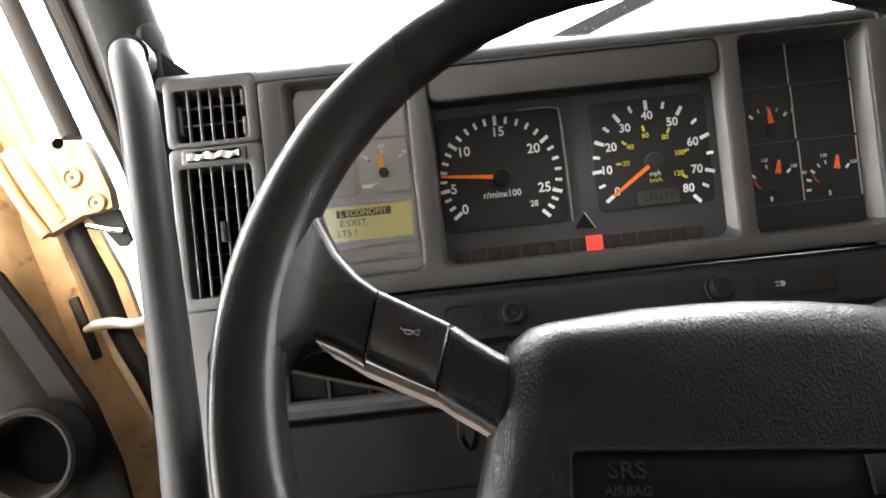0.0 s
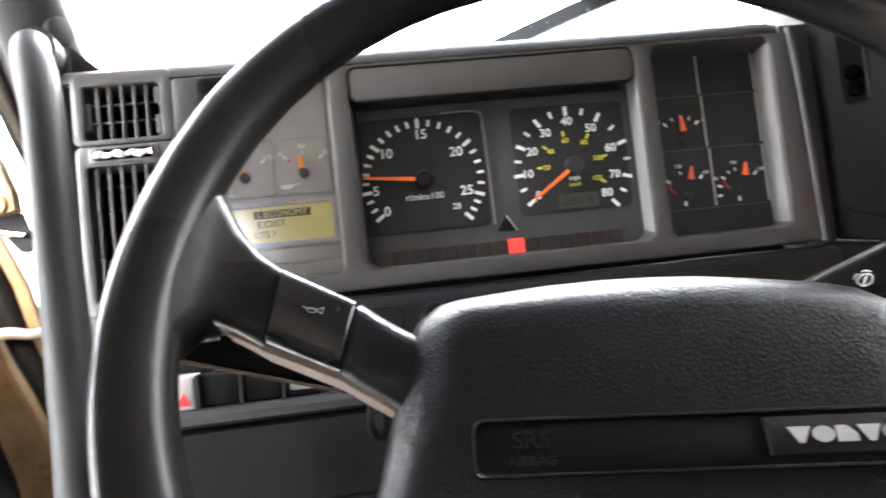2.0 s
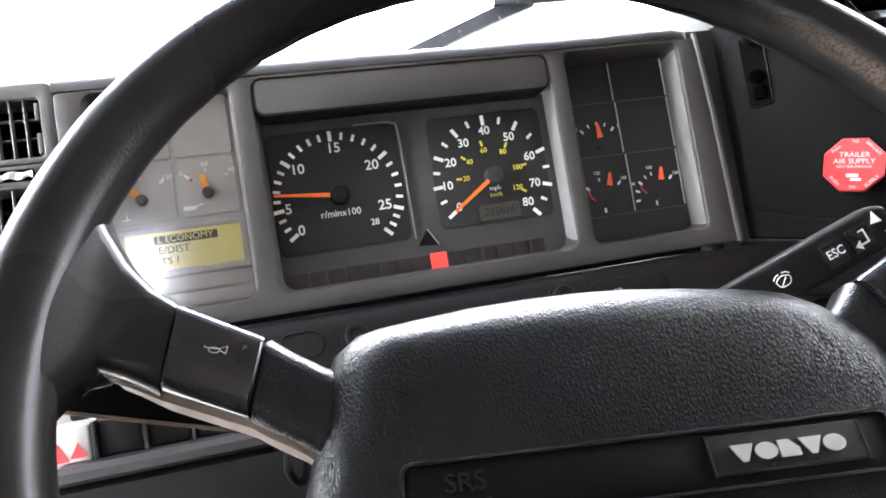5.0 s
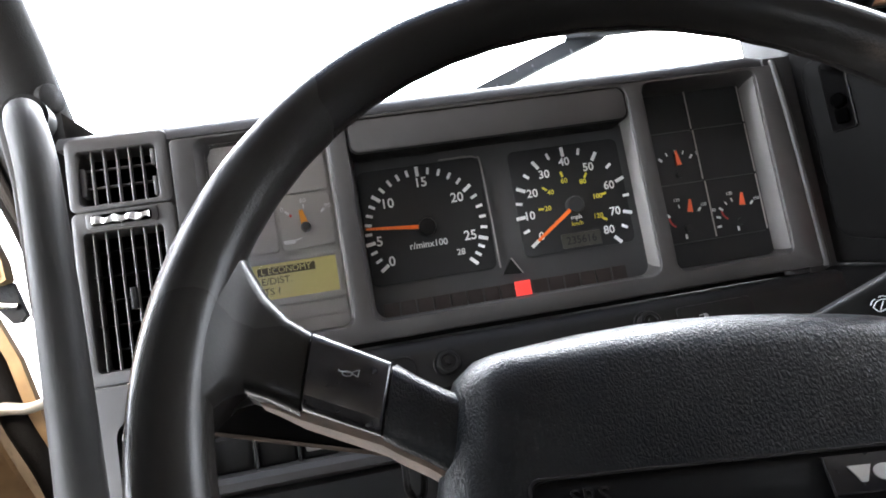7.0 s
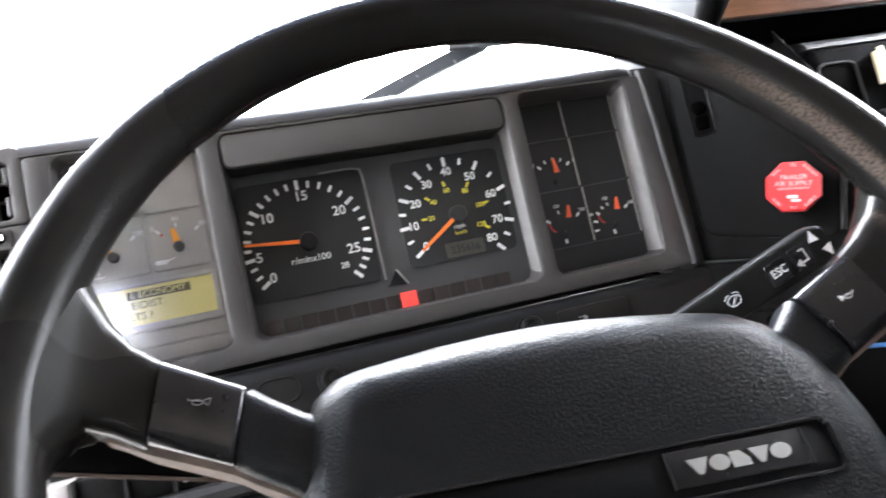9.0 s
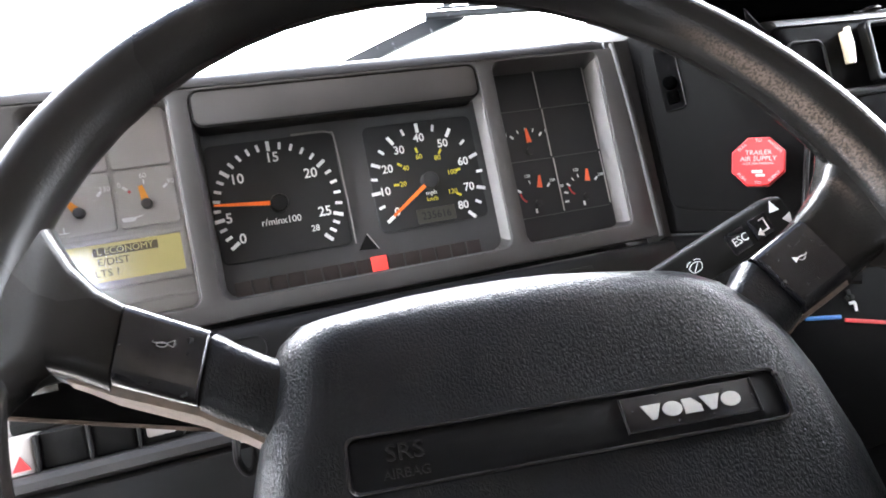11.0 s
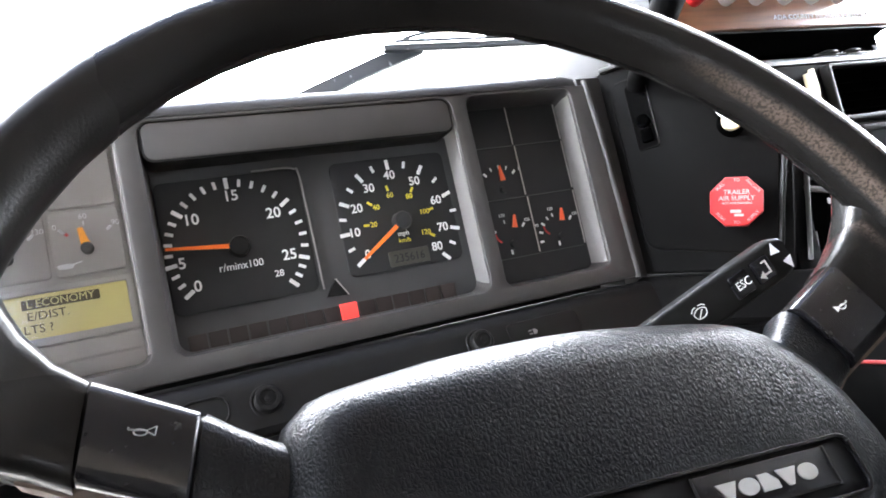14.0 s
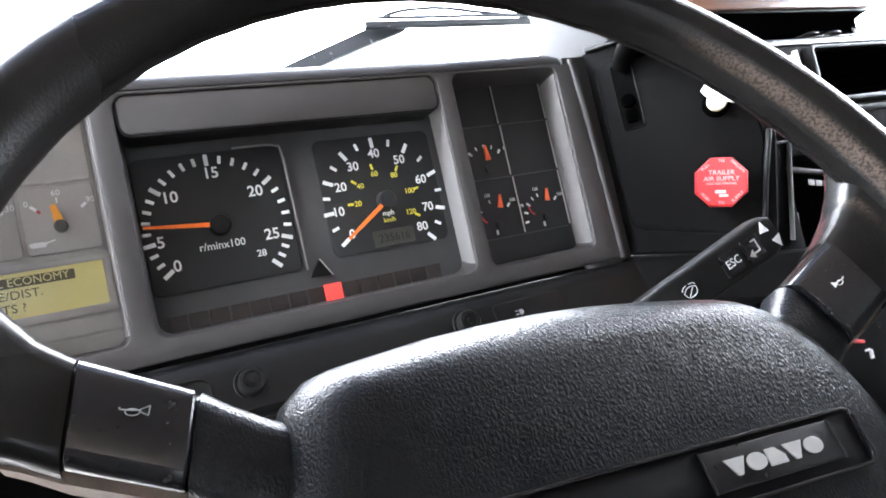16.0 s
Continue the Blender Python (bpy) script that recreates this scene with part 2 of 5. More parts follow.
def piece(name, me, parent, at, turn=None):
    """Another object on a shared mesh, placed in the thing's frame."""
    ob = new(name, me)
    ob.parent = parent
    ob.matrix_basis = Matrix.Translation(Vector(at) - ORIGIN[parent.name]) @ (turn or Matrix())
    ORIGIN[ob.name] = ORIGIN[parent.name]
    return ob


def box(x0, x1, y0, y1, z0, z1, b=0.0015, seg=2):
    bm = bmesh.new()
    bmesh.ops.create_cube(bm, size=1)
    for v in bm.verts:
        v.co = Vector(((x0 + x1) / 2 + v.co.x * (x1 - x0), (y0 + y1) / 2 + v.co.y * (y1 - y0), (z0 + z1) / 2 + v.co.z * (z1 - z0)))
    if b:
        bmesh.ops.bevel(bm, geom=bm.edges[:], offset=b, segments=seg, affect="EDGES", profile=0.6)
    return bm


def loft(rings, cap_start=True, cap_end=True, around=True, closed=False, bm=None):
    """Skin through rings of equal count."""
    bm = bm or bmesh.new()
    rows = [[bm.verts.new(p) for p in ring] for ring in rings]
    n = len(rows[0])
    pairs = list(zip(rows, rows[1:])) + ([(rows[-1], rows[0])] if closed else [])
    for r, s in pairs:
        for i in range(n if around else n - 1):
            j = (i + 1) % n
            bm.faces.new((r[i], r[j], s[j], s[i]))
    if around and not closed:
        if cap_start:
            bm.faces.new(rows[0])
        if cap_end:
            bm.faces.new(rows[-1][::-1])
    return bm


def rrect(x0, x1, z0, z1, r, n=5):
    r = min(r, (x1 - x0) / 2 - 1e-5, (z1 - z0) / 2 - 1e-5)
    pts = []
    for cx, cz, a0 in ((x1 - r, z1 - r, 0), (x0 + r, z1 - r, 90), (x0 + r, z0 + r, 180), (x1 - r, z0 + r, 270)):
        for i in range(n + 1):
            a = radians(a0 + 90 * i / n)
            pts.append((cx + r * math.cos(a), cz + r * math.sin(a)))
    return pts


def ring(pts, y):
    return [Vector((x, y, z)) for x, z in pts]


def plate(x0, x1, z0, z1, r, yf, yb, b=0.001, n=5):
    """A slab with rounded corners and a softened front edge."""
    return loft([ring(rrect(x0, x1, z0, z1, r, n), yb), ring(rrect(x0, x1, z0, z1, r, n), yf + b),
                 ring(rrect(x0 + b * 0.3, x1 - b * 0.3, z0 + b * 0.3, z1 - b * 0.3, r, n), yf + b * 0.35),
                 ring(rrect(x0 + b, x1 - b, z0 + b, z1 - b, r, n), yf)])


def bezel(out, ro, ins, ri, yf, yb, wall, soft=0.002, n=6):
    """A frame: out and ins are (x0, x1, z0, z1) at the front; wall is how far each side of the opening runs inwards to the back."""
    o = lambda d: rrect(out[0] + d, out[1] - d, out[2] + d, out[3] - d, ro, n)
    i = lambda d: rrect(ins[0] - d, ins[1] + d, ins[2] - d, ins[3] + d, ri, n)
    w = rrect(ins[0] + wall[0], ins[1] - wall[1], ins[2] + wall[2], ins[3] - wall[3], ri, n)
    s = soft
    return loft([ring(o(0), yb), ring(o(0), yf + s), ring(o(s * 0.3), yf + s * 0.3), ring(o(s), yf), ring(i(s), yf),
                 ring(i(s * 0.3), yf + s * 0.3), ring(i(0), yf + s), ring(w, yb)], closed=True)


def rounded(points, r, n=4):
    """A polygon in x, z with its corners rounded."""
    out = []
    for k, c in enumerate(points):
        c, a, b = Vector(c), Vector(points[k - 1]), Vector(points[(k + 1) % len(points)])
        p, q = c + (a - c).normalized() * r, c + (b - c).normalized() * r
        for i in range(n + 1):
            t = i / n
            v = p * (1 - t) ** 2 + c * 2 * t * (1 - t) + q * t * t
            out.append((v.x, v.y))
    return out


def slab(points, r, yf, yb, b=0.001):
    """A plate with this polygon, its corners rounded and the front edge softened."""
    cx, cz = sum(p[0] for p in points) / len(points), sum(p[1] for p in points) / len(points)
    size = max(abs(p[0] - cx) for p in points)
    less = [(cx + (x - cx) * (1 - b / size), cz + (z - cz) * (1 - b / size)) for x, z in points]
    return loft([ring(rounded(points, r), yb), ring(rounded(points, r), yf + b), ring(rounded(less, r), yf)])


def rod(points, r, n=14, smooth=6, caps=True):
    """A tube through points; r is one radius or one for each point."""
    pts = [Vector(p) for p in points]
    rad = list(r) if isinstance(r, (list, tuple)) else [r] * len(pts)
    fine, fr = [], []
    for k in range(len(pts) - 1):
        p0, p1, p2, p3 = pts[max(k - 1, 0)], pts[k], pts[k + 1], pts[min(k + 2, len(pts) - 1)]
        m = smooth if len(pts) > 2 else 1
        for s in range(m):
            t = s / m
            fine.append(0.5 * (2 * p1 + (p2 - p0) * t + (2 * p0 - 5 * p1 + 4 * p2 - p3) * t * t + (3 * p1 - p0 - 3 * p2 + p3) * t ** 3))
            fr.append(rad[k] + (rad[k + 1] - rad[k]) * t)
    fine.append(pts[-1])
    fr.append(rad[-1])
    rings, up = [], None
    for k, p in enumerate(fine):
        d = (fine[min(k + 1, len(fine) - 1)] - fine[max(k - 1, 0)]).normalized()
        if up is None:
            up = d.orthogonal().normalized()
        up = (up - d * up.dot(d)).normalized()
        side = d.cross(up)
        rings.append([p + (up * math.cos(2 * math.pi * i / n) + side * math.sin(2 * math.pi * i / n)) * fr[k] for i in range(n)])
    return loft(rings, caps, caps)


def disc(x, z, profile, n=28):
    """A turned part along y: profile rows are (radius, y)."""
    return loft([[Vector((x + r * math.cos(2 * math.pi * i / n), y, z + r * math.sin(2 * math.pi * i / n))) for i in range(n)] for r, y in profile])


def flat(points, yf, yb):
    """A prism with this outline in x, z."""
    return loft([[Vector((x, yb, z)) for x, z in points], [Vector((x, yf, z)) for x, z in points]])


def sweep(profile, x0, x1, n=2, bow=None):
    """A profile of (y, z) drawn along x."""
    rings = []
    for k in range(n):
        x = x0 + (x1 - x0) * k / (n - 1)
        d = bow(x) if bow else 0.0
        rings.append([Vector((x, y + d, z)) for y, z in profile])
    return loft(rings)


def around(cx, cz, r, deg):
    return cx + r * math.sin(radians(deg)), cz + r * math.cos(radians(deg))


def spin(deg):
    return pose(0, 0, 0, 0, deg, 0)


def join(*bms):
    out = bmesh.new()
    for b in bms:
        me = bpy.data.meshes.new("t")
        b.to_mesh(me)
        b.free()
        out.from_mesh(me)
        bpy.data.meshes.remove(me)
    return out


def words(body, size, x, z, y, depth=0.0004, align="CENTER", turn=0.0, wide=1.0, bold=0.0):
    """Lettering on a face at y: centred at x, z."""
    cu = bpy.data.curves.new("words", "FONT")
    cu.body, cu.size, cu.align_x, cu.align_y, cu.extrude, cu.resolution_u = body, size, align, "CENTER", depth / 2, 3
    cu.offset = size * bold
    ob = bpy.data.objects.new("words", cu)
    me = bpy.data.meshes.new_from_object(ob)
    bm = bmesh.new()
    bm.from_mesh(me)
    bmesh.ops.remove_doubles(bm, verts=bm.verts, dist=1e-6)
    bpy.data.objects.remove(ob)
    bpy.data.meshes.remove(me)
    bmesh.ops.transform(bm, verts=bm.verts, matrix=Matrix.Translation((x, y, z)) @ pose(0, 0, 0, 0, turn, 0) @ pose(0, 0, 0, 90, 0, 0) @ Matrix.Diagonal((wide, 1, 1, 1)))
    return bm


def moved(bm, m):
    bmesh.ops.transform(bm, verts=bm.verts, matrix=m)
    return bm


# ---- setting ----
def wall(name, bm, mat, label, category):
    ob = new(name, finish(bm, name, mat))
    return tagged(ob, label, category, kind="structure")


def extruded(points, x0, x1):
    """A sheet with this outline in y, z between two x."""
    return loft([[Vector((x0, y, z)) for y, z in points], [Vector((x1, y, z)) for y, z in points]])


wall("ground", box(-400, 400, -400, 400, -1.5, -1.2, 0), GROUND, "pale concrete yard in full daylight outside", "ground")
# Glowing ring added all round; it also lights the cab through its windows.
wall("backdrop", loft([[Vector((45 * math.sin(radians(d)), 45 * math.cos(radians(d)), z)) for d in range(-180, 180, 5)] for z in (-1.2, 40.0)], False, False), BACKGLOW, "glowing white backdrop outside the windows, also lighting the cab", "backdrop")
wall("floor", box(-0.42, 1.9, -1.75, 0.62, -0.06, 0.0, 0.004), FLOOR, "dark brown rubber mat on the cab floor", "floor")
wall("wall_back", box(-0.42, 1.9, -1.81, -1.75, 0.0, 2.15, 0.01), LINER, "dark grey lined rear wall of the cab", "wall")
# Unseen; the window opening is sized for the light it lets in.
wall("wall_right", extruded([(-1.75, 0.0), (-1.75, 2.1), (-0.45, 2.1), (-0.45, 1.22), (0.10, 1.22), (0.25, 1.20), (0.60, 1.18), (0.60, 0.0)], 1.90, 1.94), LINER,
     "unseen dark side wall of the cab, window sized for the light", "wall")
# Unseen; runs past the doorway to block side light, window placed for reflection.
wall("wall_left", join(box(-0.46, -0.42, -1.56, -1.14, 1.80, 2.1, 0), extruded([(-1.75, 0.0), (-1.75, 2.1), (-1.56, 2.1), (-1.56, 1.56), (-1.14, 1.56), (-1.14, 2.1), (-0.20, 2.1), (-0.12, 1.60), (-0.12, 1.20), (-0.32, 1.08), (-0.32, 0.0)], -0.46, -0.42)), LINER, "unseen dark side wall added to block light, window placed for a reflection", "wall")
wall("wall_front", box(-0.42, 1.9, 0.62, 0.66, 0.0, 1.24, 0.006), BLACK, "dark bulkhead under the windscreen", "wall")
wall("ceiling", box(-0.42, 1.9, -1.75, -0.05, 2.1, 2.15, 0.01), HEADLINING, "pale beige cloth headlining", "ceiling")

# ---- dashboard ----
dashboard = thing("dashboard", (0.0, 0.05, -0.1), "dark grey moulded truck dashboard wrapped round the driver", "dashboard")
# rounded top edge and the level top running to the windscreen
top_edge = [(-0.010 - 0.0202 * math.cos(radians(d)), 0.0968 + 0.0150 * math.sin(radians(d))) for d in range(0, 80, 7)] + [(0.02, 0.1210), (0.12, 0.150), (0.48, 0.255), (0.48, 0.225), (0.10, 0.11), (0.02, 0.0985)]
part("top_pad", sweep(top_edge, -0.197, 0.336, 24, lambda x: 0.012 * max(0, (x - 0.30) / 0.036) ** 2), DASH, dashboard, "softly rounded hood over the gauges")
part("vent_top", sweep([(y + 0.031, z + 0.0120) for y, z in top_edge], -0.292, -0.1995, 8), DASH, dashboard)
# ledge below the gauges
ledge = [(-0.0245, -0.0935), (-0.0300, -0.0940), (-0.0342, -0.0965), (-0.0385, -0.1050), (-0.0440, -0.1210), (-0.0485, -0.1310), (-0.0470, -0.1360), (-0.0400, -0.1390), (0.06, -0.142), (0.06, -0.0915)]
# Black instead of dash plastic; the shade on the ledge is in its colour.
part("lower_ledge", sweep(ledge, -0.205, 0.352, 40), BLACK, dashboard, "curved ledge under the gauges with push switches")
side = lambda s: pose(0.350, -0.030, 0, 0, 0, -45)
part("side_ledge", moved(sweep([(y + 0.030, z + 0.003) for y, z in ledge], -0.012, 0.150, 10), side(0) @ Matrix.Translation((-0.004, 0, -0.0925)) @ spin(10) @ Matrix.Translation((0.004, 0, 0.0925))), MATTE, dashboard)
part("recess_back", box(-0.20, 0.34, 0.012, 0.02, -0.30, -0.088, 0.001), BLACK, dashboard)
# knee panel left of the column
part("knee_rail", sweep([(-0.085, -0.1615), (-0.094, -0.1600), (-0.100, -0.1630), (-0.101, -0.1680), (-0.096, -0.1712), (-0.06, -0.171), (-0.06, -0.1615)], -0.204, 0.02, 20), DASH, dashboard)
# Black here also stands for the shade at the driver's knees.
part("knee_panel", sweep([(-0.060, -0.1722), (-0.095, -0.1722), (-0.1005, -0.1745), (-0.102, -0.180), (-0.104, -0.2262), (-0.1025, -0.2272), (-0.1025, -0.2282), (-0.104, -0.2292), (-0.112, -0.36), (-0.105, -0.46), (-0.06, -0.46)], -0.204, 0.02, 4),
     BLACK, dashboard, "plain knee panel with a thin seam")
part("switch_bay", box(-0.204, 0.02, -0.052, -0.046, -0.172, -0.138, 0.001), BLACK, dashboard)
part("corner_panel", plate(-0.290, -0.206, -0.46, -0.0885, 0.001, -0.008, 0.04, 0.001), BEZEL, dashboard, "grey panel below the air vents")
part("pocket_groove", plate(-0.2665, -0.2065, -0.43, -0.1155, 0.014, -0.0090, 0.0, 0.0005), SHADEBLACK, dashboard)
part("corner_pocket", plate(-0.262, -0.208, -0.42, -0.120, 0.010, -0.0125, 0.0, 0.003), GREY, dashboard)

# panel to the right of the gauges, turned towards the driver
pm = side(0)
part("side_panel", moved(slab([(-0.006, 0.106), (-0.006, -0.0880), (0.120, -0.1120), (0.141, -0.010), (0.126, 0.048), (0.098, 0.106)], 0.004, 0.0045, 0.020, 0.0016), pm), MATTE, dashboard)
VALVES = [(0.0045, 0.0925), (0.0045, -0.0660), (0.1090, -0.0955), (0.1310, -0.0080), (0.1180, 0.0420), (0.0900, 0.0925)]
# Slightly larger, paler slab paints the thin highlight round the panel's edge.
part("panel_edge_light", moved(slab([(-0.0004 + x * 1.006, z * 1.010) for x, z in VALVES], 0.014, 0.0036, 0.012, 0.0006), pm), HANDLE, dashboard)
part("valve_panel", moved(slab(VALVES, 0.0125, 0.0016, 0.014, 0.0010), pm), MATTE, dashboard, "flat black panel that carries the air valves")
part("panel_rib", moved(rod([(0.1130, -0.001, -0.0880), (0.1235, -0.001, -0.0460), (0.1345, -0.001, -0.0080)], 0.0024, 8), pm), BLACK, dashboard)
part("cluster_rib", rod([(0.3392, -0.0292, -0.0890), (0.3350, -0.0305, 0.03), (0.3312, -0.0292, 0.1005)], 0.0034, 10, 8), DASH, dashboard)
part("upper_block", moved(box(0.0, 0.085, 0.010, 0.09, 0.090, 0.1125, 0.004), pm), DASH, dashboard)
part("gap_filler", box(0.325, 0.352, -0.0255, 0.05, -0.0945, 0.104, 0.001), DASH, dashboard)
part("side_top", moved(sweep([(0.0, 0.1065), (0.0, 0.108), (0.006, 0.1115), (0.02, 0.115), (0.06, 0.1255), (0.06, 0.11), (0.02, 0.1065)], 0.0, 0.080, 4), pm), DASH, dashboard)

# centre dash beyond the bend
part("centre_face", bezel((0.443, 0.95, -0.30, 0.0705), 0.006, (0.474, 0.93, -0.125, -0.034), 0.008, -0.112, -0.01, (0.001,) * 4, 0.003), STACK, dashboard)
part("centre_recess", box(0.47, 0.935, -0.080, -0.075, -0.128, 0.008, 0.001), STACK, dashboard)
part("centre_top", sweep([(-0.083 - 0.029 * math.cos(radians(d)), 0.0710 + 0.0125 * math.sin(radians(d))) for d in range(0, 80, 9)] + [(-0.07, 0.0875), (0.4, 0.2225), (0.4, 0.19), (-0.07, 0.0710)], 0.443, 1.6, 3), DASH, dashboard, "rounded upper edge of the centre dash")
part("centre_rail", plate(0.500, 0.95, -0.0005, 0.0075, 0.003, -0.1150, -0.105, 0.002), BLACK, dashboard)
part("stack_edge", rod([(0.4900, -0.1130, 0.003), (0.4740, -0.1130, -0.048), (0.4560, -0.1130, -0.106)], 0.0022, 8), BEZEL, dashboard)
part("blank_panel", bezel((0.4460, 0.4900, -0.020, 0.0560), 0.010, (0.4482, 0.4878, -0.0178, 0.0538), 0.0085, -0.1142, -0.100, (0.0003,) * 4, 0.0007), BLACK, dashboard, "blank black switch panel with a raised rim")
part("centre_lower", box(0.372, 1.20, -0.112, -0.02, -0.66, -0.297, 0.006), STACK, dashboard)
part("centre_right", box(0.95, 1.85, -0.10, 0.3, -0.35, 0.0850, 0.02, 3), DASH, dashboard)

# ---- instrument cluster ----
cluster = thing("instrument_cluster", (0.07, 0.02, 0.0), "black truck instrument cluster with white dials and orange needles", "gauges")
def frame_plate(out, ro, openings, yf, yb, soft=0.0024, n=6):
    """One face with several openings; each is (x0, x1, z0, z1), a corner radius and how far each side runs inwards to the back."""
    bm = bmesh.new()

    def strip(rings):
        rows = [[bm.verts.new(p) for p in r] for r in rings]
        for r, q in zip(rows, rows[1:]):
            for k in range(len(r)):
                bm.faces.new((r[k], r[(k + 1) % len(r)], q[(k + 1) % len(r)], q[k]))
        return rows[0]

    s = soft
    grown = lambda b, d: (b[0] - d, b[1] + d, b[2] - d, b[3] + d)
    loops = [strip([ring(rrect(*grown(out, -s), ro, n), yf), ring(rrect(*grown(out, -s * 0.3), ro, n), yf + s * 0.3), ring(rrect(*out, ro, n), yf + s), ring(rrect(*out, ro, n), yb)])]
    for ins, ri, wall in openings:
        loops.append(strip([ring(rrect(*grown(ins, s), ri, n), yf), ring(rrect(*grown(ins, s * 0.3), ri, n), yf + s * 0.3), ring(rrect(*ins, ri, n), yf + s),
                            ring(rrect(ins[0] + wall[0], ins[1] - wall[1], ins[2] + wall[2], ins[3] - wall[3], ri, n), yb)]))
    edges = [bm.edges.get((loop[k], loop[(k + 1) % len(loop)])) for loop in loops for k in range(len(loop))]
    bmesh.ops.triangle_fill(bm, use_beauty=True, use_dissolve=False, edges=edges)
    return bm


part("frame", frame_plate((-0.1960, 0.3385, -0.0885, 0.0966), 0.004, [((-0.1775, -0.0722, -0.0735, 0.0935), 0.009, (0.010, 0.0030, 0.004, 0.006)), ((-0.0570, 0.1890, -0.0735, 0.0938), 0.010, (0.0040, -0.0022, 0.003, 0.004)),
     ((0.2040, 0.3120, -0.0735, 0.0938), 0.008, (0.003, -0.002, 0.003, 0.004))], -0.0300, 0.004, 0.0022), BEZEL, cluster, "grey frame round the gauges and display")
# Paler overlays paint the light caught by the right side of each opening.
part("right_bezel_wall", loft([[Vector((x, y, z)) for x, y in ((0.3106, -0.0272), (0.3122, -0.0272), (0.3142, 0.001), (0.3126, 0.001))] for z in (-0.0690, 0.0885)]), LITGREY, cluster, "inner side of the frame, grey lifted for the light on it")
part("centre_reveal", loft([[Vector((x, y, z)) for x, y in ((0.1884, -0.0272), (0.1900, -0.0272), (0.1926, 0.0005), (0.1909, 0.0005))] for z in (-0.0680, 0.0890)]), LITGREY, cluster, "inner side of the frame, grey lifted for the light on it")
part("left_reveal", loft([[Vector((x, y, z)) for x, y in ((-0.0732, -0.0272), (-0.0718, -0.0272), (-0.0746, -0.004), (-0.0760, -0.004))] for z in (-0.0665, 0.0865)]), LITGREY, cluster, "inner side of the frame, grey lifted for the light on it")
# Black plate behind the strip face: groove and shade beneath put into colour.
part("hood_strip", plate(-0.0560, 0.1880, 0.0640, 0.0942, 0.008, -0.0285, -0.004, 0.0007), BLACK, cluster, "black strip over the main dials, shade below it in its colour")
part("strip_face", plate(-0.0543, 0.1860, 0.0658, 0.0928, 0.007, -0.0290, -0.02, 0.0004), BEZEL, cluster)
part("back_plate", box(-0.057, 0.193, 0.0012, 0.004, -0.0745, 0.068, 0.0004), DIALGREY, cluster)

# shared marks
tick_long = finish(box(-0.00155, 0.00155, -0.0006, 0.0004, -0.0043, 0.0043, 0.0003, 1), "tick", WHITE)
tick_short = finish(box(-0.00125, 0.00125, -0.0006, 0.0004, -0.0030, 0.0030, 0.0003, 1), "tick", WHITE)
tick_yellow = finish(box(-0.0010, 0.0010, -0.0006, 0.0004, -0.0025, 0.0025, 0.0003, 1), "tick", YELLOW)
mark_white = finish(box(-0.0010, 0.0010, -0.0005, 0.0004, -0.0021, 0.0021, 0.0002, 1), "mark", WHITE)
mark_thin = finish(box(-0.0005, 0.0005, -0.0005, 0.0004, -0.0017, 0.0017, 0.0001, 1), "mark", WHITE)


def needle(parent, cx, cz, deg, r0, r1, w0, w1, y, mat=None):
    pts = [(-w0, r0), (w0, r0), (w1, r1), (-w1, r1)]
    bm = moved(flat(pts, y - 0.0009, y + 0.0009), Matrix.Translation((cx, 0, cz)) @ spin(deg))
    return part("needle", bm, mat or ORANGE, parent, "orange pointer")


# tachometer
def between(marks, v):
    """The angle of a value on a dial whose main marks are given."""
    for (a, p), (b, q) in zip(marks, marks[1:]):
        if a <= v <= b:
            return p + (q - p) * (v - a) / (b - a)


tach_angle = lambda v: between(((0, -126.0), (5, -98.4), (10, -51.8), (15, -0.8), (20, 54.0), (25, 108.6), (28, 134.0)), v)
tach = part("tachometer", plate(-0.0530, 0.0552, -0.0440, 0.0560, 0.0060, -0.0012, 0.001, 0.0008), DIAL, cluster, "black engine speed dial idling below 600")
part("dial_rim", rod([(0.020, -0.0006, 0.0572), (0.044, -0.0012, 0.0572), (0.0525, -0.0012, 0.0555), (0.0562, -0.0012, 0.0500), (0.0575, -0.0012, 0.0), (0.0580, -0.0012, -0.0440)], 0.0008, 8), LITGREY, tach)
for v in (0, 5 / 3, 10 / 3, *range(5, 29)):
    x, z = around(0, 0, 0.0500, tach_angle(v))
    piece("tick", tick_long if v in (0, 5, 10, 15, 20, 25, 28) else tick_short, tach, (x, -0.0014, z), spin(tach_angle(v)))
for v, r, size in ((0, 0.0418, 0.0116), (5, 0.0422, 0.0116), (10, 0.0394, 0.0116), (15, 0.0399, 0.0116), (20, 0.0377, 0.0116), (25, 0.0386, 0.0116), (28, 0.0364, 0.0072)):
    x, z = around(0, 0, r, tach_angle(v) + {10: 1.8, 15: 2.5}.get(v, 0))
    part("numeral", words(str(v), size, x, z, -0.0014, bold=0.016), WHITE, tach)
part("unit_text", words("r/minx100", 0.0080, -0.0005, -0.0143, -0.0014, bold=0.008), WHITE, tach)
needle(tach, 0, 0, -84.2, 0.006, 0.0520, 0.0017, 0.0009, -0.0075)
part("hub", disc(0, 0, [(0.0078, 0.0), (0.0076, -0.0085), (0.0070, -0.0098), (0.0058, -0.0104), (0.003, -0.0106), (0.0004, -0.0106)]), BLACK, tach, "round black needle cap")

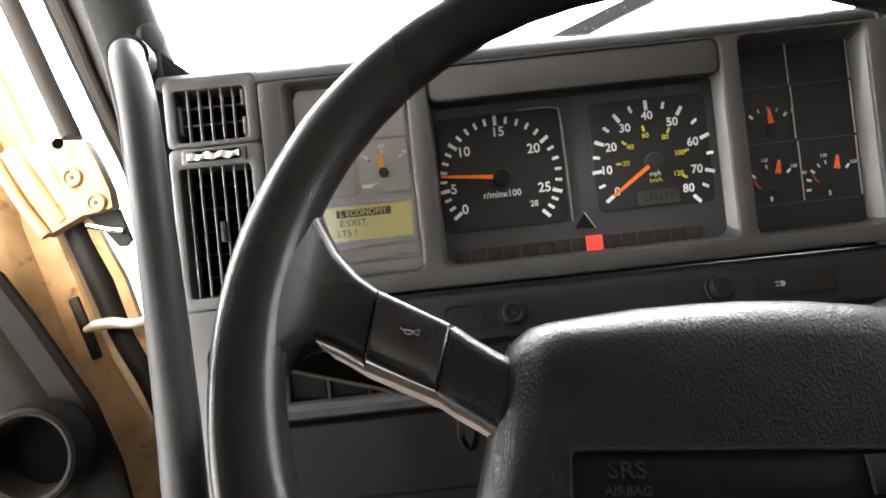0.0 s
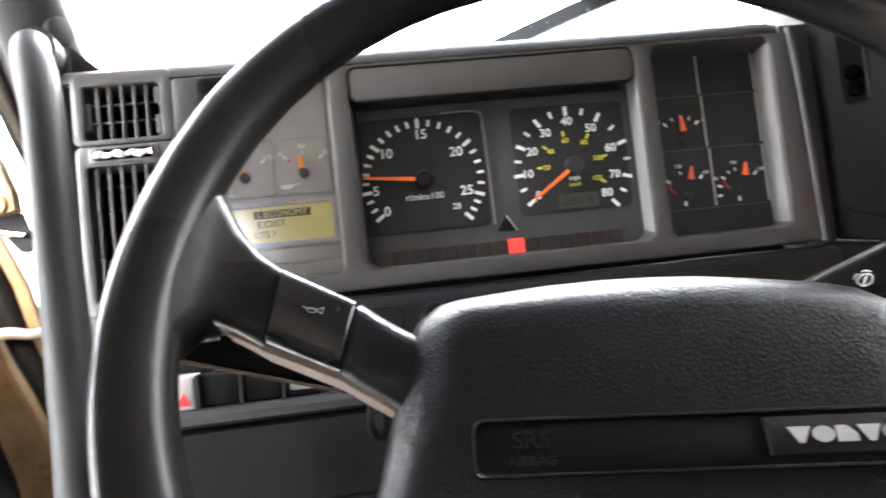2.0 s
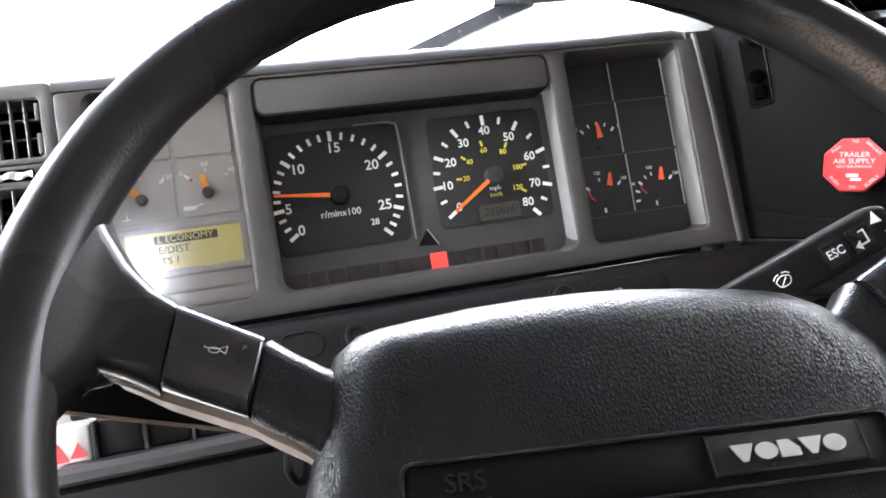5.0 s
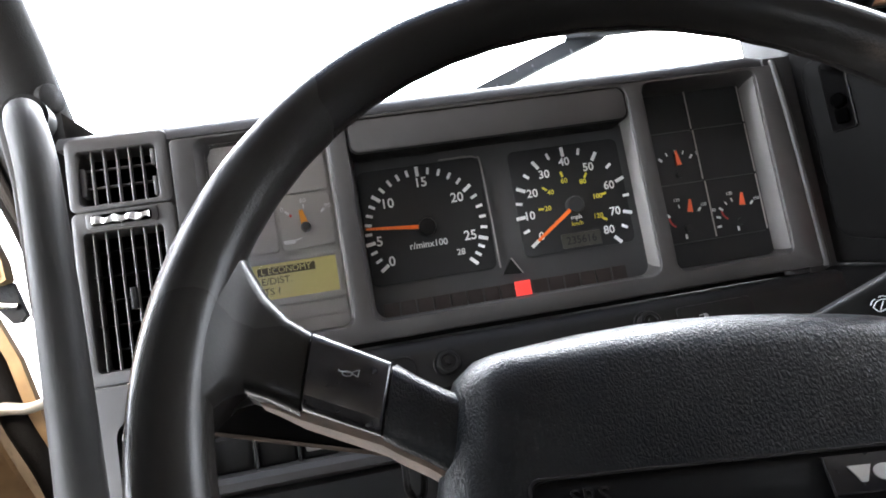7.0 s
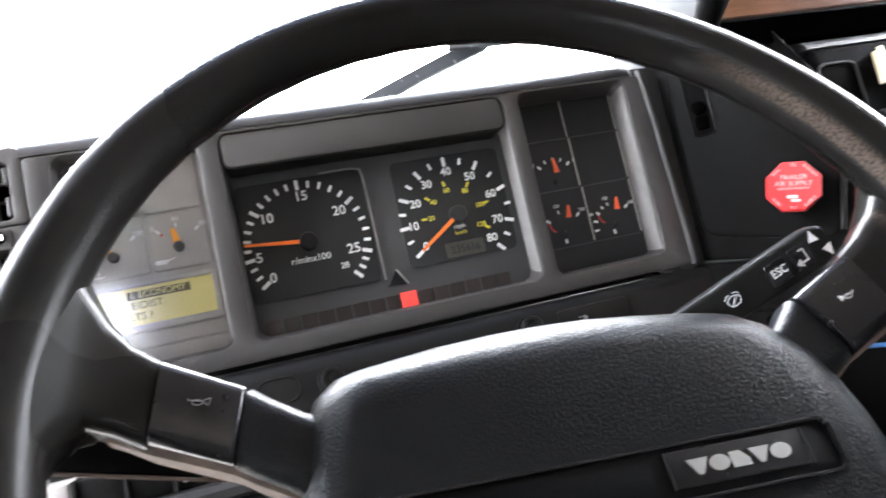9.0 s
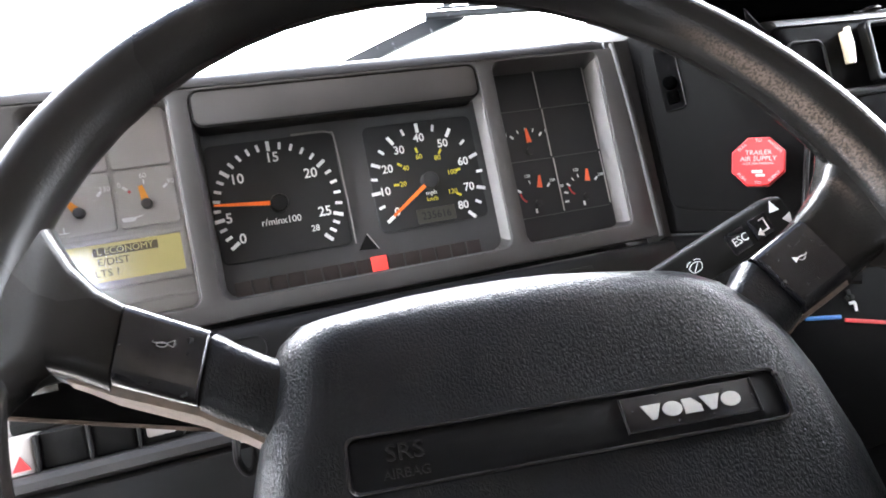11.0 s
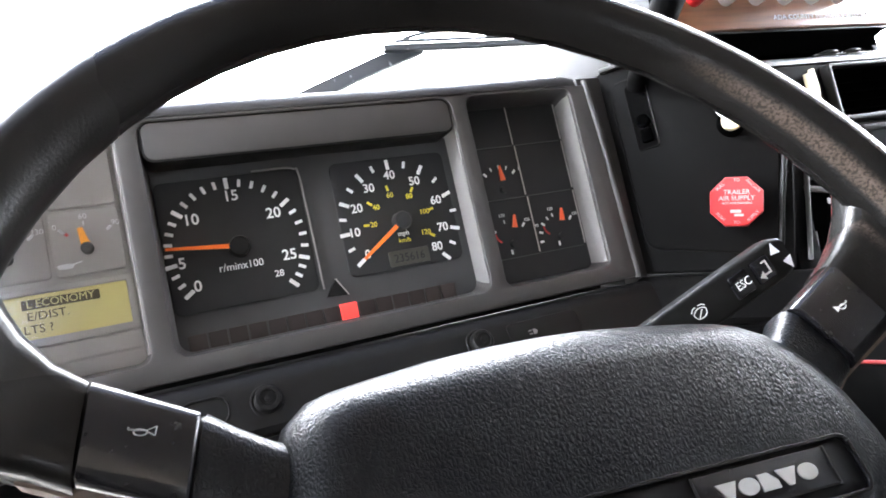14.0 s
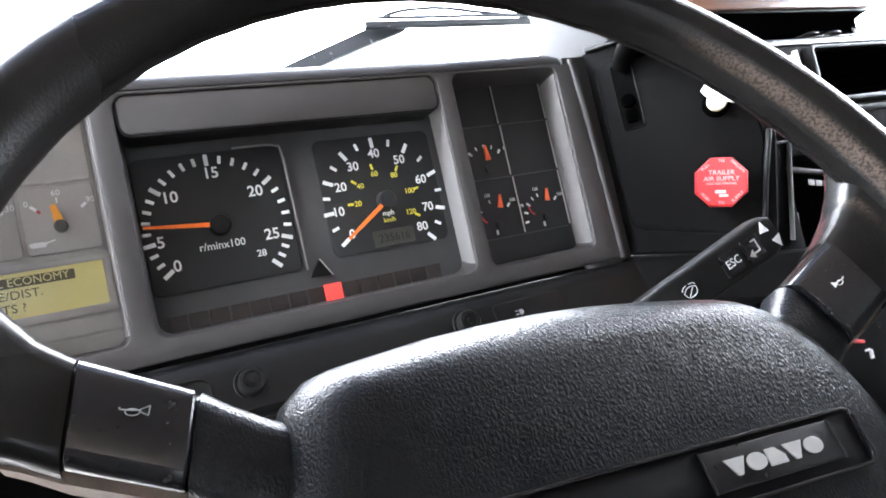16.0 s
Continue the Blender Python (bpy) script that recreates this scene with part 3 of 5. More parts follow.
# speedometer
SX = 0.1330
speedo = part("speedometer", plate(0.0812, 0.1835, -0.0395, 0.0560, 0.0060, -0.0012, 0.001, 0.0008), DIAL, cluster, "black road speed dial in miles and kilometres, at zero")
sp_angle = lambda v: between(((0, -125.0), (10, -95.0), (20, -65.8), (30, -34.6), (40, -2.0), (50, 32.6), (60, 69.2), (70, 104.8), (80, 136.0)), v)
for v in range(0, 81, 5):
    x, z = around(SX, 0, 0.0496, sp_angle(v))
    piece("tick", tick_short if v % 10 else tick_long, speedo, (x, -0.0014, z), spin(sp_angle(v)))
for v in range(0, 81, 10):
    x, z = around(SX, 0, {0: 0.0409, 10: 0.0416, 20: 0.0388, 40: 0.0404}.get(v, 0.0382), sp_angle(v) + {0: 1, 50: -1.3, 70: 1, 80: -2.8}.get(v, 0))
    part("numeral", words(str(v), 0.0102, x, z, -0.0014, bold=0.016), WHITE, speedo)
for v, d in ((20, -88.2), (40, -52), (60, -11.2), (80, 31.4), (100, 77.0), (120, 121.0)):
    x, z = around(SX, 0, 0.0301, d)
    piece("tick", tick_yellow, speedo, (x, -0.0014, z), spin(d))
    x, z = around(SX, 0, 0.0238, d)
    part("numeral", words(str(v), 0.0062, x, z, -0.0014, bold=0.010), YELLOW, speedo)
part("unit_text", words("mph", 0.0058, SX + 0.0003, -0.0103, -0.0014), WHITE, speedo)
part("unit_text", words("km/h", 0.0054, SX + 0.0003, -0.0161, -0.0014), YELLOW, speedo)
needle(speedo, SX, 0, -124.4, 0.0074, 0.0470, 0.0017, 0.0012, -0.0070)
part("hub", disc(SX, 0, [(0.0080, 0.0), (0.0078, -0.0075), (0.0068, -0.0092), (0.0004, -0.0098)]), DIAL, speedo, "round black needle cap")
odo = part("odometer", plate(0.1160, 0.1524, -0.0368, -0.0240, 0.0008, -0.0018, 0.0, 0.0004), ODO, speedo, "dim grey distance display")
part("digits", words("235616", 0.0098, 0.1340, -0.0308, -0.0020, wide=0.95), DIAL, odo)

# arrow and warning lamps
part("arrow_mark", flat([(0.0681, -0.0381), (0.0588, -0.0506), (0.0764, -0.0520)], -0.0014, 0.001), BLACK, cluster)
part("arrow_edge", flat([(0.0681, -0.0376), (0.0764, -0.0518), (0.0771, -0.0515), (0.0690, -0.0373)], -0.0016, 0.001), GREY, cluster)
lamp_off = finish(plate(-0.0066, 0.0066, -0.0060, 0.0060, 0.0006, -0.0006, 0.001, 0.0004), "warning_lamp", LAMPOFF)
for i in range(15):
    x = -0.0405 + i * 0.01455
    if i == 8:
        part("warning_lamp", plate(0.0676, 0.0816, -0.0716, -0.0582, 0.0006, -0.0010, 0.001, 0.0004), REDLIT, cluster, "lit red warning lamp")
    else:
        piece("warning_lamp", lamp_off, cluster, (x, 0.0008, -0.0650))
part("lens_ledge", rod([(-0.050, -0.012, -0.0722), (0.178, -0.012, -0.0722)], 0.0008, 6), BEZEL, cluster)

# small gauges on the left
panel_l = part("gauge_panel", box(-0.172, -0.0745, -0.0095, 0.0, -0.074, 0.094, 0.0006), GREY, cluster, "grey plate with two small gauges")
for z0, z1 in ((0.0435, 0.0905), (-0.0035, 0.0415)):
    for x0, x1 in ((-0.1690, -0.1240), (-0.1215, -0.0775)):
        part("gauge_face", plate(x0, x1, z0, z1, 0.003, -0.0118, -0.008, 0.0010), GREY, panel_l)
for hx, deg, left, mid, right in ((-0.1480, -38, "", "210", "230"), (-0.1000, -10, "0", "60", "90")):
    hz = 0.0135
    for d, r in ((-45, 0.0200), (0, 0.0180), (50, 0.0198)):
        x, z = around(hx, hz, r, d)
        piece("mark", mark_white if d else mark_thin, panel_l, (x, -0.0122, z), spin(d))
    part("red_mark", moved(box(-0.0010, 0.0010, -0.0125, -0.0116, -0.001, 0.001, 0), Matrix.Translation((around(hx, hz, 0.0160, -45)[0], 0, around(hx, hz, 0.0160, -45)[1])) @ spin(-45)), REDPRINT, panel_l)
    for txt, d, r in ((left, -46, 0.0248), (mid, 0, 0.0228), (right, 51, 0.0252)):
        if txt:
            x, z = around(hx, hz, r, d)
            part("numeral", words(txt, 0.0056, x, z, -0.0122), WHITE, panel_l)
    needle(panel_l, hx, hz, deg, 0.002, 0.0147, 0.0030, 0.0017, -0.0150, NEEDLEYELLOW)
    part("hub", disc(hx, hz, [(0.0042, -0.0115), (0.0041, -0.0165), (0.0032, -0.0178), (0.0003, -0.018)], 20), DIALGREY, panel_l)
part("oil_can_symbol", moved(join(flat([(-0.1130, 0.0000), (-0.1050, 0.0000), (-0.1035, 0.0022), (-0.0985, 0.0035), (-0.0990, 0.0042), (-0.1050, 0.0030), (-0.1065, 0.0035), (-0.1120, 0.0035), (-0.1145, 0.0028)], -0.0122, -0.0116)), Matrix.Translation((-0.0058, 0, 0.0016))), WHITE, panel_l)
part("water_symbol", join(box(-0.1610, -0.1602, -0.0122, -0.0116, 0.0000, 0.0045, 0), box(-0.1640, -0.1572, -0.0122, -0.0116, -0.0006, 0.0002, 0)), WHITE, panel_l)
# display
part("display_frame", bezel((-0.1720, -0.0750, -0.0470, -0.0075), 0.002, (-0.1650, -0.0800, -0.0415, -0.0120), 0.001, -0.0135, -0.009, (0.0004,) * 4, 0.0010), GREY, cluster)
lcd = part("trip_display", box(-0.1652, -0.0798, -0.0112, -0.0085, -0.0417, -0.0118, 0.0002), LCD, cluster, "yellow trip computer display with dark text")
part("title_bar", box(-0.1440, -0.0975, -0.0116, -0.0110, -0.0215, -0.0150, 0), LCDINK, lcd)
part("display_text", words("L ECONOMY", 0.0072, -0.1210, -0.0182, -0.0119, wide=0.98), LCD, lcd)
part("display_text", words("E/DIST.", 0.0078, -0.1420, -0.0265, -0.0117, align="LEFT", wide=1.05), LCDINK, lcd)
part("display_text", words("LTS ?", 0.0078, -0.1450, -0.0350, -0.0117, align="LEFT", wide=1.05), LCDINK, lcd)
part("display_sill", plate(-0.1720, -0.0752, -0.0600, -0.0480, 0.0012, -0.0118, -0.009, 0.0012), GREY, cluster)
part("display_foot", plate(-0.1720, -0.0752, -0.0745, -0.0612, 0.0012, -0.0105, -0.008, 0.0010), GREY, cluster)

lens = part("lens", box(-0.1715, -0.0752, -0.0215, -0.0205, -0.0720, 0.0905, 0), LENS, cluster, "clear plastic lens over the small gauges")
lens.visible_shadow = False

# small gauges on the right
panel_r = part("gauge_panel", box(0.2055, 0.3140, 0.0002, 0.004, -0.0725, 0.0945, 0.0004), DIAL, cluster, "black plate with small air and fuel gauges")
for x, z0, z1 in ((0.2575, 0.055, 0.0925), (0.2585, 0.007, 0.0530), (0.2598, -0.047, 0.0045), (0.3105, 0.055, 0.0925), (0.3105, 0.007, 0.0530), (0.3103, -0.047, 0.0045)):
    part("divider", rod([(x, -0.001, z0), (x, -0.001, z1)], 0.0007, 6), GREY, panel_r)
for z in (0.054, 0.0055, -0.0485):
    part("divider", box(0.2065, 0.3085, -0.0008, 0.0004, z - 0.0004, z + 0.0004, 0), DIALGREY, panel_r)
for hx, hz, deg, r0, r1, arc, nums in ((0.2370, 0.0140, -4, 0.008, 0.0215, (-44, -22, 0, 22, 44), (("E", -48), ("F", 50))),
                                       (0.2350, -0.0360, 10, 0.0145, 0.0260, (-75, -50, -12, 42), (("120", -12), ("150", 44))),
                                       (0.2865, -0.0370, 8, 0.0145, 0.0260, (-95, -72, -50, -30, -12, 42), (("90", -60), ("120", -12), ("150", 46)))):
    for d in arc:
        x, z = around(hx, hz, 0.0215, d)
        piece("mark", mark_white if abs(d) > 40 else mark_thin, panel_r, (x, -0.0002, z), spin(d))
    for txt, d in nums:
        x, z = around(hx, hz, 0.0275, d)
        part("numeral", words(txt, 0.0042, x, z, -0.0003), WHITE, panel_r)
    needle(panel_r, hx, hz, deg, r0, r1, 0.0025, 0.0008, -0.0050, NEEDLERED)
    part("hub", disc(hx, hz, [(0.0035, 0.0), (0.0034, -0.0035), (0.0004, -0.0040)], 16), DIAL, panel_r)
for hx in (0.2290, 0.2800):
    part("red_arc", flat([around(hx, -0.0245, r, d) for r, ds in ((0.0105, range(190, 251, 10)), (0.0090, range(250, 189, -10))) for d in [q + 20 for q in ds]], -0.0004, 0.0004), REDPRINT, panel_r)
    piece("mark", mark_white, panel_r, (hx + 0.003, -0.0002, -0.043), spin(0))

# ---- steering wheel; its own frame has x to the right, y up the wheel, z towards the driver ----
tilt, swing, turned = radians(27.08), radians(-4.12), radians(-4.3)
wn = Vector((math.sin(swing), -math.cos(swing) * math.cos(tilt), math.cos(swing) * math.sin(tilt)))
wu = Vector((0, 0, 1)).cross(wn).normalized()
wv = wn.cross(wu)
wx, wy = wu * math.cos(turned) + wv * math.sin(turned), wv * math.cos(turned) - wu * math.sin(turned)
W = Matrix.Translation((0.0644, -0.3026, -0.1011)) @ Matrix((wx, wy, wn)).transposed().to_4x4()
wheel = thing("steering_wheel", (0, 0, 0), "black two-spoke truck steering wheel with an airbag pad", "steering wheel", base=K @ W)

rings = []
R_RIM, r_rim = 0.2125, 0.0165
for i in range(260):
    a = 2 * math.pi * i / 260
    top = max(0.0, min(1.0, (math.sin(a) - 0.25) * 3))
    row = []
    for k in range(22):
        b = 2 * math.pi * k / 22
        grip = max(0.0, math.cos(b - radians(215))) ** 2 * top * (0.5 + 0.5 * math.cos(a * 46))
        r = r_rim * (1 + 0.022 * grip)
        row.append(Vector(((R_RIM + r * math.cos(b)) * math.cos(a), (R_RIM + r * math.cos(b)) * math.sin(a), r * 1.02 * math.sin(b))))
    rings.append(row)
part("rim", loft(rings, closed=True), RIM, wheel, "thick black rim with worn shiny grip")

# pad
PAD = ((0.0143, 0.0055, 0.0055), (0.0136, 0.028, -0.018), (0.0115, 0.0490, -0.0440), (0.0080, 0.0750, -0.0680), (0.0055, 0.0880, -0.0830), (0.0030, 0.0965, -0.0910), (-0.0044, 0.1095, -0.0995), (-0.0129, 0.1178, -0.1030), (-0.0232, 0.1255, -0.1045),
       (-0.0380, 0.1318, -0.1075), (-0.0540, 0.1358, -0.1112), (-0.0890, 0.1396, -0.1176), (-0.1136, 0.1388, -0.1160), (-0.1338, 0.1300, -0.1040), (-0.1450, 0.1040, -0.0790), (-0.1500, 0.0600, -0.0420), (-0.1510, 0.0055, 0.0055))
outline = [(r, v) for v, r, l in PAD] + [(l, v) for v, r, l in PAD[-2:0:-1]]


def pad_ring(inset, n):
    cx, cy = 0.0055, -0.07
    out = []
    for x, y in outline:
        d = Vector((x - cx, y - cy))
        f = max(0.0, 1 - inset / d.length)
        out.append(Vector((cx + d.x * f, cy + d.y * f, n)))
    return out


part("airbag_cover", loft([pad_ring(0.004, -0.052), pad_ring(0.0, -0.042)] + [pad_ring(0.030 * (1 - math.cos(radians(d))), -0.030 + 0.030 * math.sin(radians(d))) for d in range(0, 86, 6)] +
                          [pad_ring(0.034, 0.0006), pad_ring(0.046, 0.0014), pad_ring(0.060, 0.0020)]), LEATHER, wheel, "grained black leather-look pad", angle=60)


def face(bm):
    """From the x, z drawing plane of the helpers to the wheel's own frame."""
    return moved(bm, Matrix(((1, 0, 0, 0), (0, 0, 1, 0), (0, -1, 0, 0), (0, 0, 0, 1))))


strip = part("name_strip", face(plate(-0.0752, 0.0978, -0.0760, -0.0572, 0.0035, -0.0030, 0.002, 0.0006)), NAMESTRIP, wheel, "smooth black strip let into the pad")
part("strip_edge", face(bezel((-0.0770, 0.0998, -0.0774, -0.0558), 0.0045, (-0.0752, 0.0980, -0.0759, -0.0573), 0.0035, -0.0042, 0.002, (0.0002,) * 4, 0.0006)), GLOSS, strip)
badge = part("badge", face(plate(0.0302, 0.0868, -0.0727, -0.0588, 0.0010, -0.0038, 0.0, 0.0005)), GLOSS, strip, "gloss black badge with a silver mark")
for x in (0.0298, 0.0864):
    part("badge_edge", face(box(x, x + 0.0006, -0.0043, -0.003, -0.0727, -0.0588, 0.0002, 1)), HANDLE, badge)
# the maker's mark as five plain silver shapes
z0, z1 = -0.0688, -0.0630
for i, shape in enumerate(("wedge", "oval", "block", "wedge", "oval")):
    cx, cz, w, h = 0.0418 + i * 0.0084, (z0 + z1) / 2, 0.0041, (z1 - z0) / 2
    if shape == "oval":
        pts = [(cx + w * math.cos(2 * math.pi * k / 20), cz + h * math.sin(2 * math.pi * k / 20)) for k in range(20)]
    elif shape == "wedge":
        pts = [(cx - w * 1.05, z1), (cx - w * 0.25, z0), (cx + w * 0.25, z0), (cx + w * 1.05, z1)]
    else:
        pts = [(cx - w * 0.9, z0), (cx + w * 0.9, z0), (cx + w * 0.9, cz - h * 0.1), (cx + w * 0.1, z1), (cx - w * 0.9, z1)]
    part("mark_shape", face(flat(pts, -0.0044, -0.0034)), SILVER, badge)
part("raised_text", face(words("SRS", 0.0088, -0.0550, -0.0642, -0.0031, 0.0016, wide=1.1)), BLACK, strip)
part("raised_text", face(words("AIRBAG", 0.0050, -0.0552, -0.0716, -0.0031, 0.0016, wide=1.0)), BLACK, strip)


def spoke_rings(stations, mirror):
    rings = []
    for (tx, ty), (bx, by), f, k in stations:
        t, b = Vector((tx, ty)), Vector((bx, by))
        if mirror:
            lean = 0.006 * max(0.0, min(1.0, (-0.105 - tx) / 0.015, (0.185 + tx) / 0.02))
            t.x, b.x = 0.008 - t.x - lean, 0.008 - b.x + lean * 0.3
        mid, half, d = (t + b) / 2, (t - b).length / 2, (t - b).normalized()
        ringp = rrect(-half, half, k, f, 0.008, 4)
        rings.append([Vector((mid.x + d.x * s, mid.y + d.y * s, n)) for s, n in ringp])
    return rings


inner = [((-0.086, -0.018), (-0.096, -0.052), -0.012, -0.036), ((-0.103, -0.0095), (-0.112, -0.041), -0.0112, -0.036), ((-0.114, -0.0025), (-0.1225, -0.0350), -0.0112, -0.036), ((-0.1225, 0.0040), (-0.1300, -0.0300), -0.0116, -0.036)]
middle = [((-0.1230, 0.0035), (-0.1302, -0.0292), -0.0128, -0.034), ((-0.1590, 0.0215), (-0.1640, -0.0150), -0.0128, -0.034)]
outer = [((-0.1590, 0.0225), (-0.1640, -0.0160), -0.0105, -0.036), ((-0.1700, 0.0305), (-0.1765, -0.0085), -0.0090, -0.035), ((-0.1795, 0.0415), (-0.1865, -0.0045), -0.0050, -0.032),
         ((-0.1875, 0.0560), (-0.1925, -0.0085), 0.0012, -0.026), ((-0.1935, 0.0720), (-0.1975, -0.0180), 0.0072, -0.020), ((-0.2010, 0.0840), (-0.2050, -0.0330), 0.0126, -0.014)]
button = [((-0.1240, 0.0030), (-0.1305, -0.0285), -0.0095, -0.020), ((-0.1245, 0.0033), (-0.1310, -0.0283), -0.0088, -0.020), ((-0.1575, 0.0205), (-0.1620, -0.0145), -0.0088, -0.020), ((-0.1580, 0.0205), (-0.1625, -0.0145), -0.0095, -0.020)]
for mirror in (False, True):
    spoke = part("spoke", loft(spoke_rings(inner, mirror)), LEATHER, wheel)
    part("spoke_end", loft(spoke_rings(outer, mirror)), RIM, spoke, "smooth flared end joining the rim")
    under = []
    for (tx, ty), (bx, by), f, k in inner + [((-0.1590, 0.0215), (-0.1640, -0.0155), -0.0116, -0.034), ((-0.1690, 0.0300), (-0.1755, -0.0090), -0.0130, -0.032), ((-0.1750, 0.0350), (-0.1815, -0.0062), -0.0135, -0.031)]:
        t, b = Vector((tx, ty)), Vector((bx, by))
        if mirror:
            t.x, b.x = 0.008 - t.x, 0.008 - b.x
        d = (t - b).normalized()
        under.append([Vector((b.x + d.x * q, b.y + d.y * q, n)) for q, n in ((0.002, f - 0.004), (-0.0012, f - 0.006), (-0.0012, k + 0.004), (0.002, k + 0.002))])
    # Brown strip under the spoke: the bounced light is in its colour.
    part("underside", loft(under), WARMLIT, spoke, "brown underside of the spoke, warm bounced light in its colour")
    part("spoke_core", loft(spoke_rings(middle, mirror)), RIM, spoke)
    horn = part("horn_button", loft(spoke_rings(button, mirror)), GLOSS, wheel, "gloss black horn button with a horn symbol")
    cx, cy, s = (0.1488, -0.0020, -1) if mirror else (-0.1425, -0.0016, 1)
    y = 0.0088
    bell = [(0.0030, 0.0006), (0.0076, 0.0030), (0.0076, -0.0026), (0.0030, -0.0006)]
    loop = [(-0.0006 + 0.0036 * math.cos(q * math.pi / 8), y, -0.0010 + 0.0019 * math.sin(q * math.pi / 8)) for q in range(17)]
    bm = join(rod([(-0.0072, y, 0.0016), (-0.0066, y, 0.0002), (0.0034, y, 0.0002)], 0.00045, 6, 3), rod(loop, 0.00040, 6, 2),
              flat(bell, y - 0.0003, y + 0.0003) if mirror else join(*[rod([(p[0], y, p[1]), (q[0], y, q[1])], 0.00040, 6) for p, q in zip(bell, bell[1:])]))
    bm = moved(bm, Matrix.Translation((cx, 0, cy)) @ spin(-18 if mirror else 14) @ Matrix.Diagonal((s * 0.58, 1, 0.56, 1)))
    part("horn_symbol", face(bm), GREYPRINT if not mirror else WHITE, horn)
part("hub_shell", face(disc(0.0055, -0.06, [(0.070, 0.034), (0.066, 0.05), (0.05, 0.075), (0.045, 0.10)], 32)), BLACK, wheel)

# ---- column and stalks ----
column = thing("steering_column", (0, 0, 0), "black steering column shroud behind the wheel", "column", base=K @ W)
part("shroud", face(loft([ring(rrect(-0.05, 0.06, -0.115, -0.015, 0.02), 0.085), ring(rrect(-0.055, 0.065, -0.12, -0.012, 0.022), 0.12), ring(rrect(-0.06, 0.07, -0.13, -0.02, 0.022), 0.30)])), BLACK, column)
tilt_lever = thing("tilt_lever", (-0.058, -0.282, -0.149), "grey plastic loop lever under the wheel", "lever")
part("loop", rod([(-0.0555, -0.1900, -0.1390), (-0.0570, -0.2250, -0.1440), (-0.0580, -0.2370, -0.1540), (-0.0577, -0.2370, -0.1590), (-0.0550, -0.2370, -0.1635), (-0.0517, -0.2370, -0.1625), (-0.0500, -0.2370, -0.1580), (-0.0495, -0.2350, -0.1520), (-0.0505, -0.2230, -0.1440), (-0.0515, -0.1900, -0.1390)], 0.0019, 8), PILLAR, tilt_lever)


def stalk_frame(x, y, z, deg):
    return Matrix.Translation((x, y, z)) @ spin(deg)


SM = Matrix.Translation((0.3021, -0.2108, -0.0934)) @ pose(0, 0, 0, 0, 0, -15.7) @ spin(-20.4) @ Matrix.Diagonal((0.74, 1.0, 0.84, 1.0))
stalk = thing("wiper_stalk", (0.2, -0.19, -0.12), "flat black wiper and trip computer stalk with white symbols", "stalk")
part("arm", moved(loft([[Vector((x, y, z)) for y, z in rrect(-0.0025, 0.0125, -h, h, 0.004, 4)] for x, h in ((-0.30, 0.012), (-0.13, 0.0155), (-0.05, 0.0162), (-0.004, 0.0162), (0.004, 0.0150), (0.009, 0.0125))]), SM), BLACK, stalk)
for cx in (-0.0445, -0.0205):
    part("push_button", moved(plate(cx - 0.0095, cx + 0.0095, -0.0090, 0.0090, 0.0015, -0.0042, 0.001, 0.0009), SM), GLOSS, stalk, "small square push button")
part("button_text", moved(words("ESC", 0.0092, -0.0435, -0.0002, -0.0046, wide=1.0), SM), WHITE, stalk)
part("arrow_symbol", moved(flat([(-0.0275, -0.0042), (-0.0225, -0.0008), (-0.0225, -0.0036), (-0.0165, -0.0036), (-0.0165, 0.0046), (-0.0205, 0.0046), (-0.0205, 0.0056), (-0.0155, 0.0056), (-0.0155, -0.0048), (-0.0225, -0.0048), (-0.0225, -0.0076)], -0.0047, -0.0040), SM), GREY, stalk)
for zz, flip, dx in ((0.0085, 1, -0.002), (-0.0075, -1, 0.005)):
    part("arrow_symbol", moved(flat([(dx - 0.0050, zz - 0.0035 * flip), (dx + 0.0040, zz - 0.0050 * flip), (dx + 0.0005, zz + 0.0045 * flip)], -0.0030, -0.0022), SM), WHITE, stalk)
fan = [(-0.0085, 0.0016), (-0.0030, 0.0052), (0.0030, 0.0052), (0.0085, 0.0016), (0.0050, -0.0052), (-0.0050, -0.0052)]
spray = [[(-0.0095, 0.0050), (-0.0060, 0.0080), (-0.0020, 0.0086)], [(0.0095, 0.0050), (0.0060, 0.0080), (0.0020, 0.0086)], [(-0.0040, -0.0045), (0.0042, 0.0030)]]
part("wiper_symbol", moved(join(*[rod([(x * 0.75 - 0.0900, -0.0028, z * 0.66) for x, z in line], 0.00034, 6) for line in [fan + fan[:1]] + spray]), SM), WHITE, stalk)

LM = stalk_frame(-0.1600, -0.200, -0.0995, 17.5)
signal = thing("turn_signal_stalk", (-0.08, -0.2, -0.12), "flat black turn signal stalk on the column", "stalk")
part("arm", moved(loft([[Vector((x, y, z)) for y, z in rrect(-0.0030, 0.0120, -h, h, 0.003, 4)] for x, h in ((-0.009, 0.0125), (-0.004, 0.0150), (0.004, 0.0162), (0.05, 0.0162), (0.13, 0.0155), (0.15, 0.012))]), LM), MATTE, signal)
# Strip painted as the lit lower edge of the black stalk.
part("lit_edge", moved(box(0.000, 0.135, -0.0034, 0.010, -0.0170, -0.0150, 0.0008), LM), WARMLIT, signal, "brown lower edge, warm light in its colour")
part("silver_clip", box(-0.1460, -0.1340, -0.2045, -0.200, -0.1090, -0.1050, 0.0006), CHROME, signal)

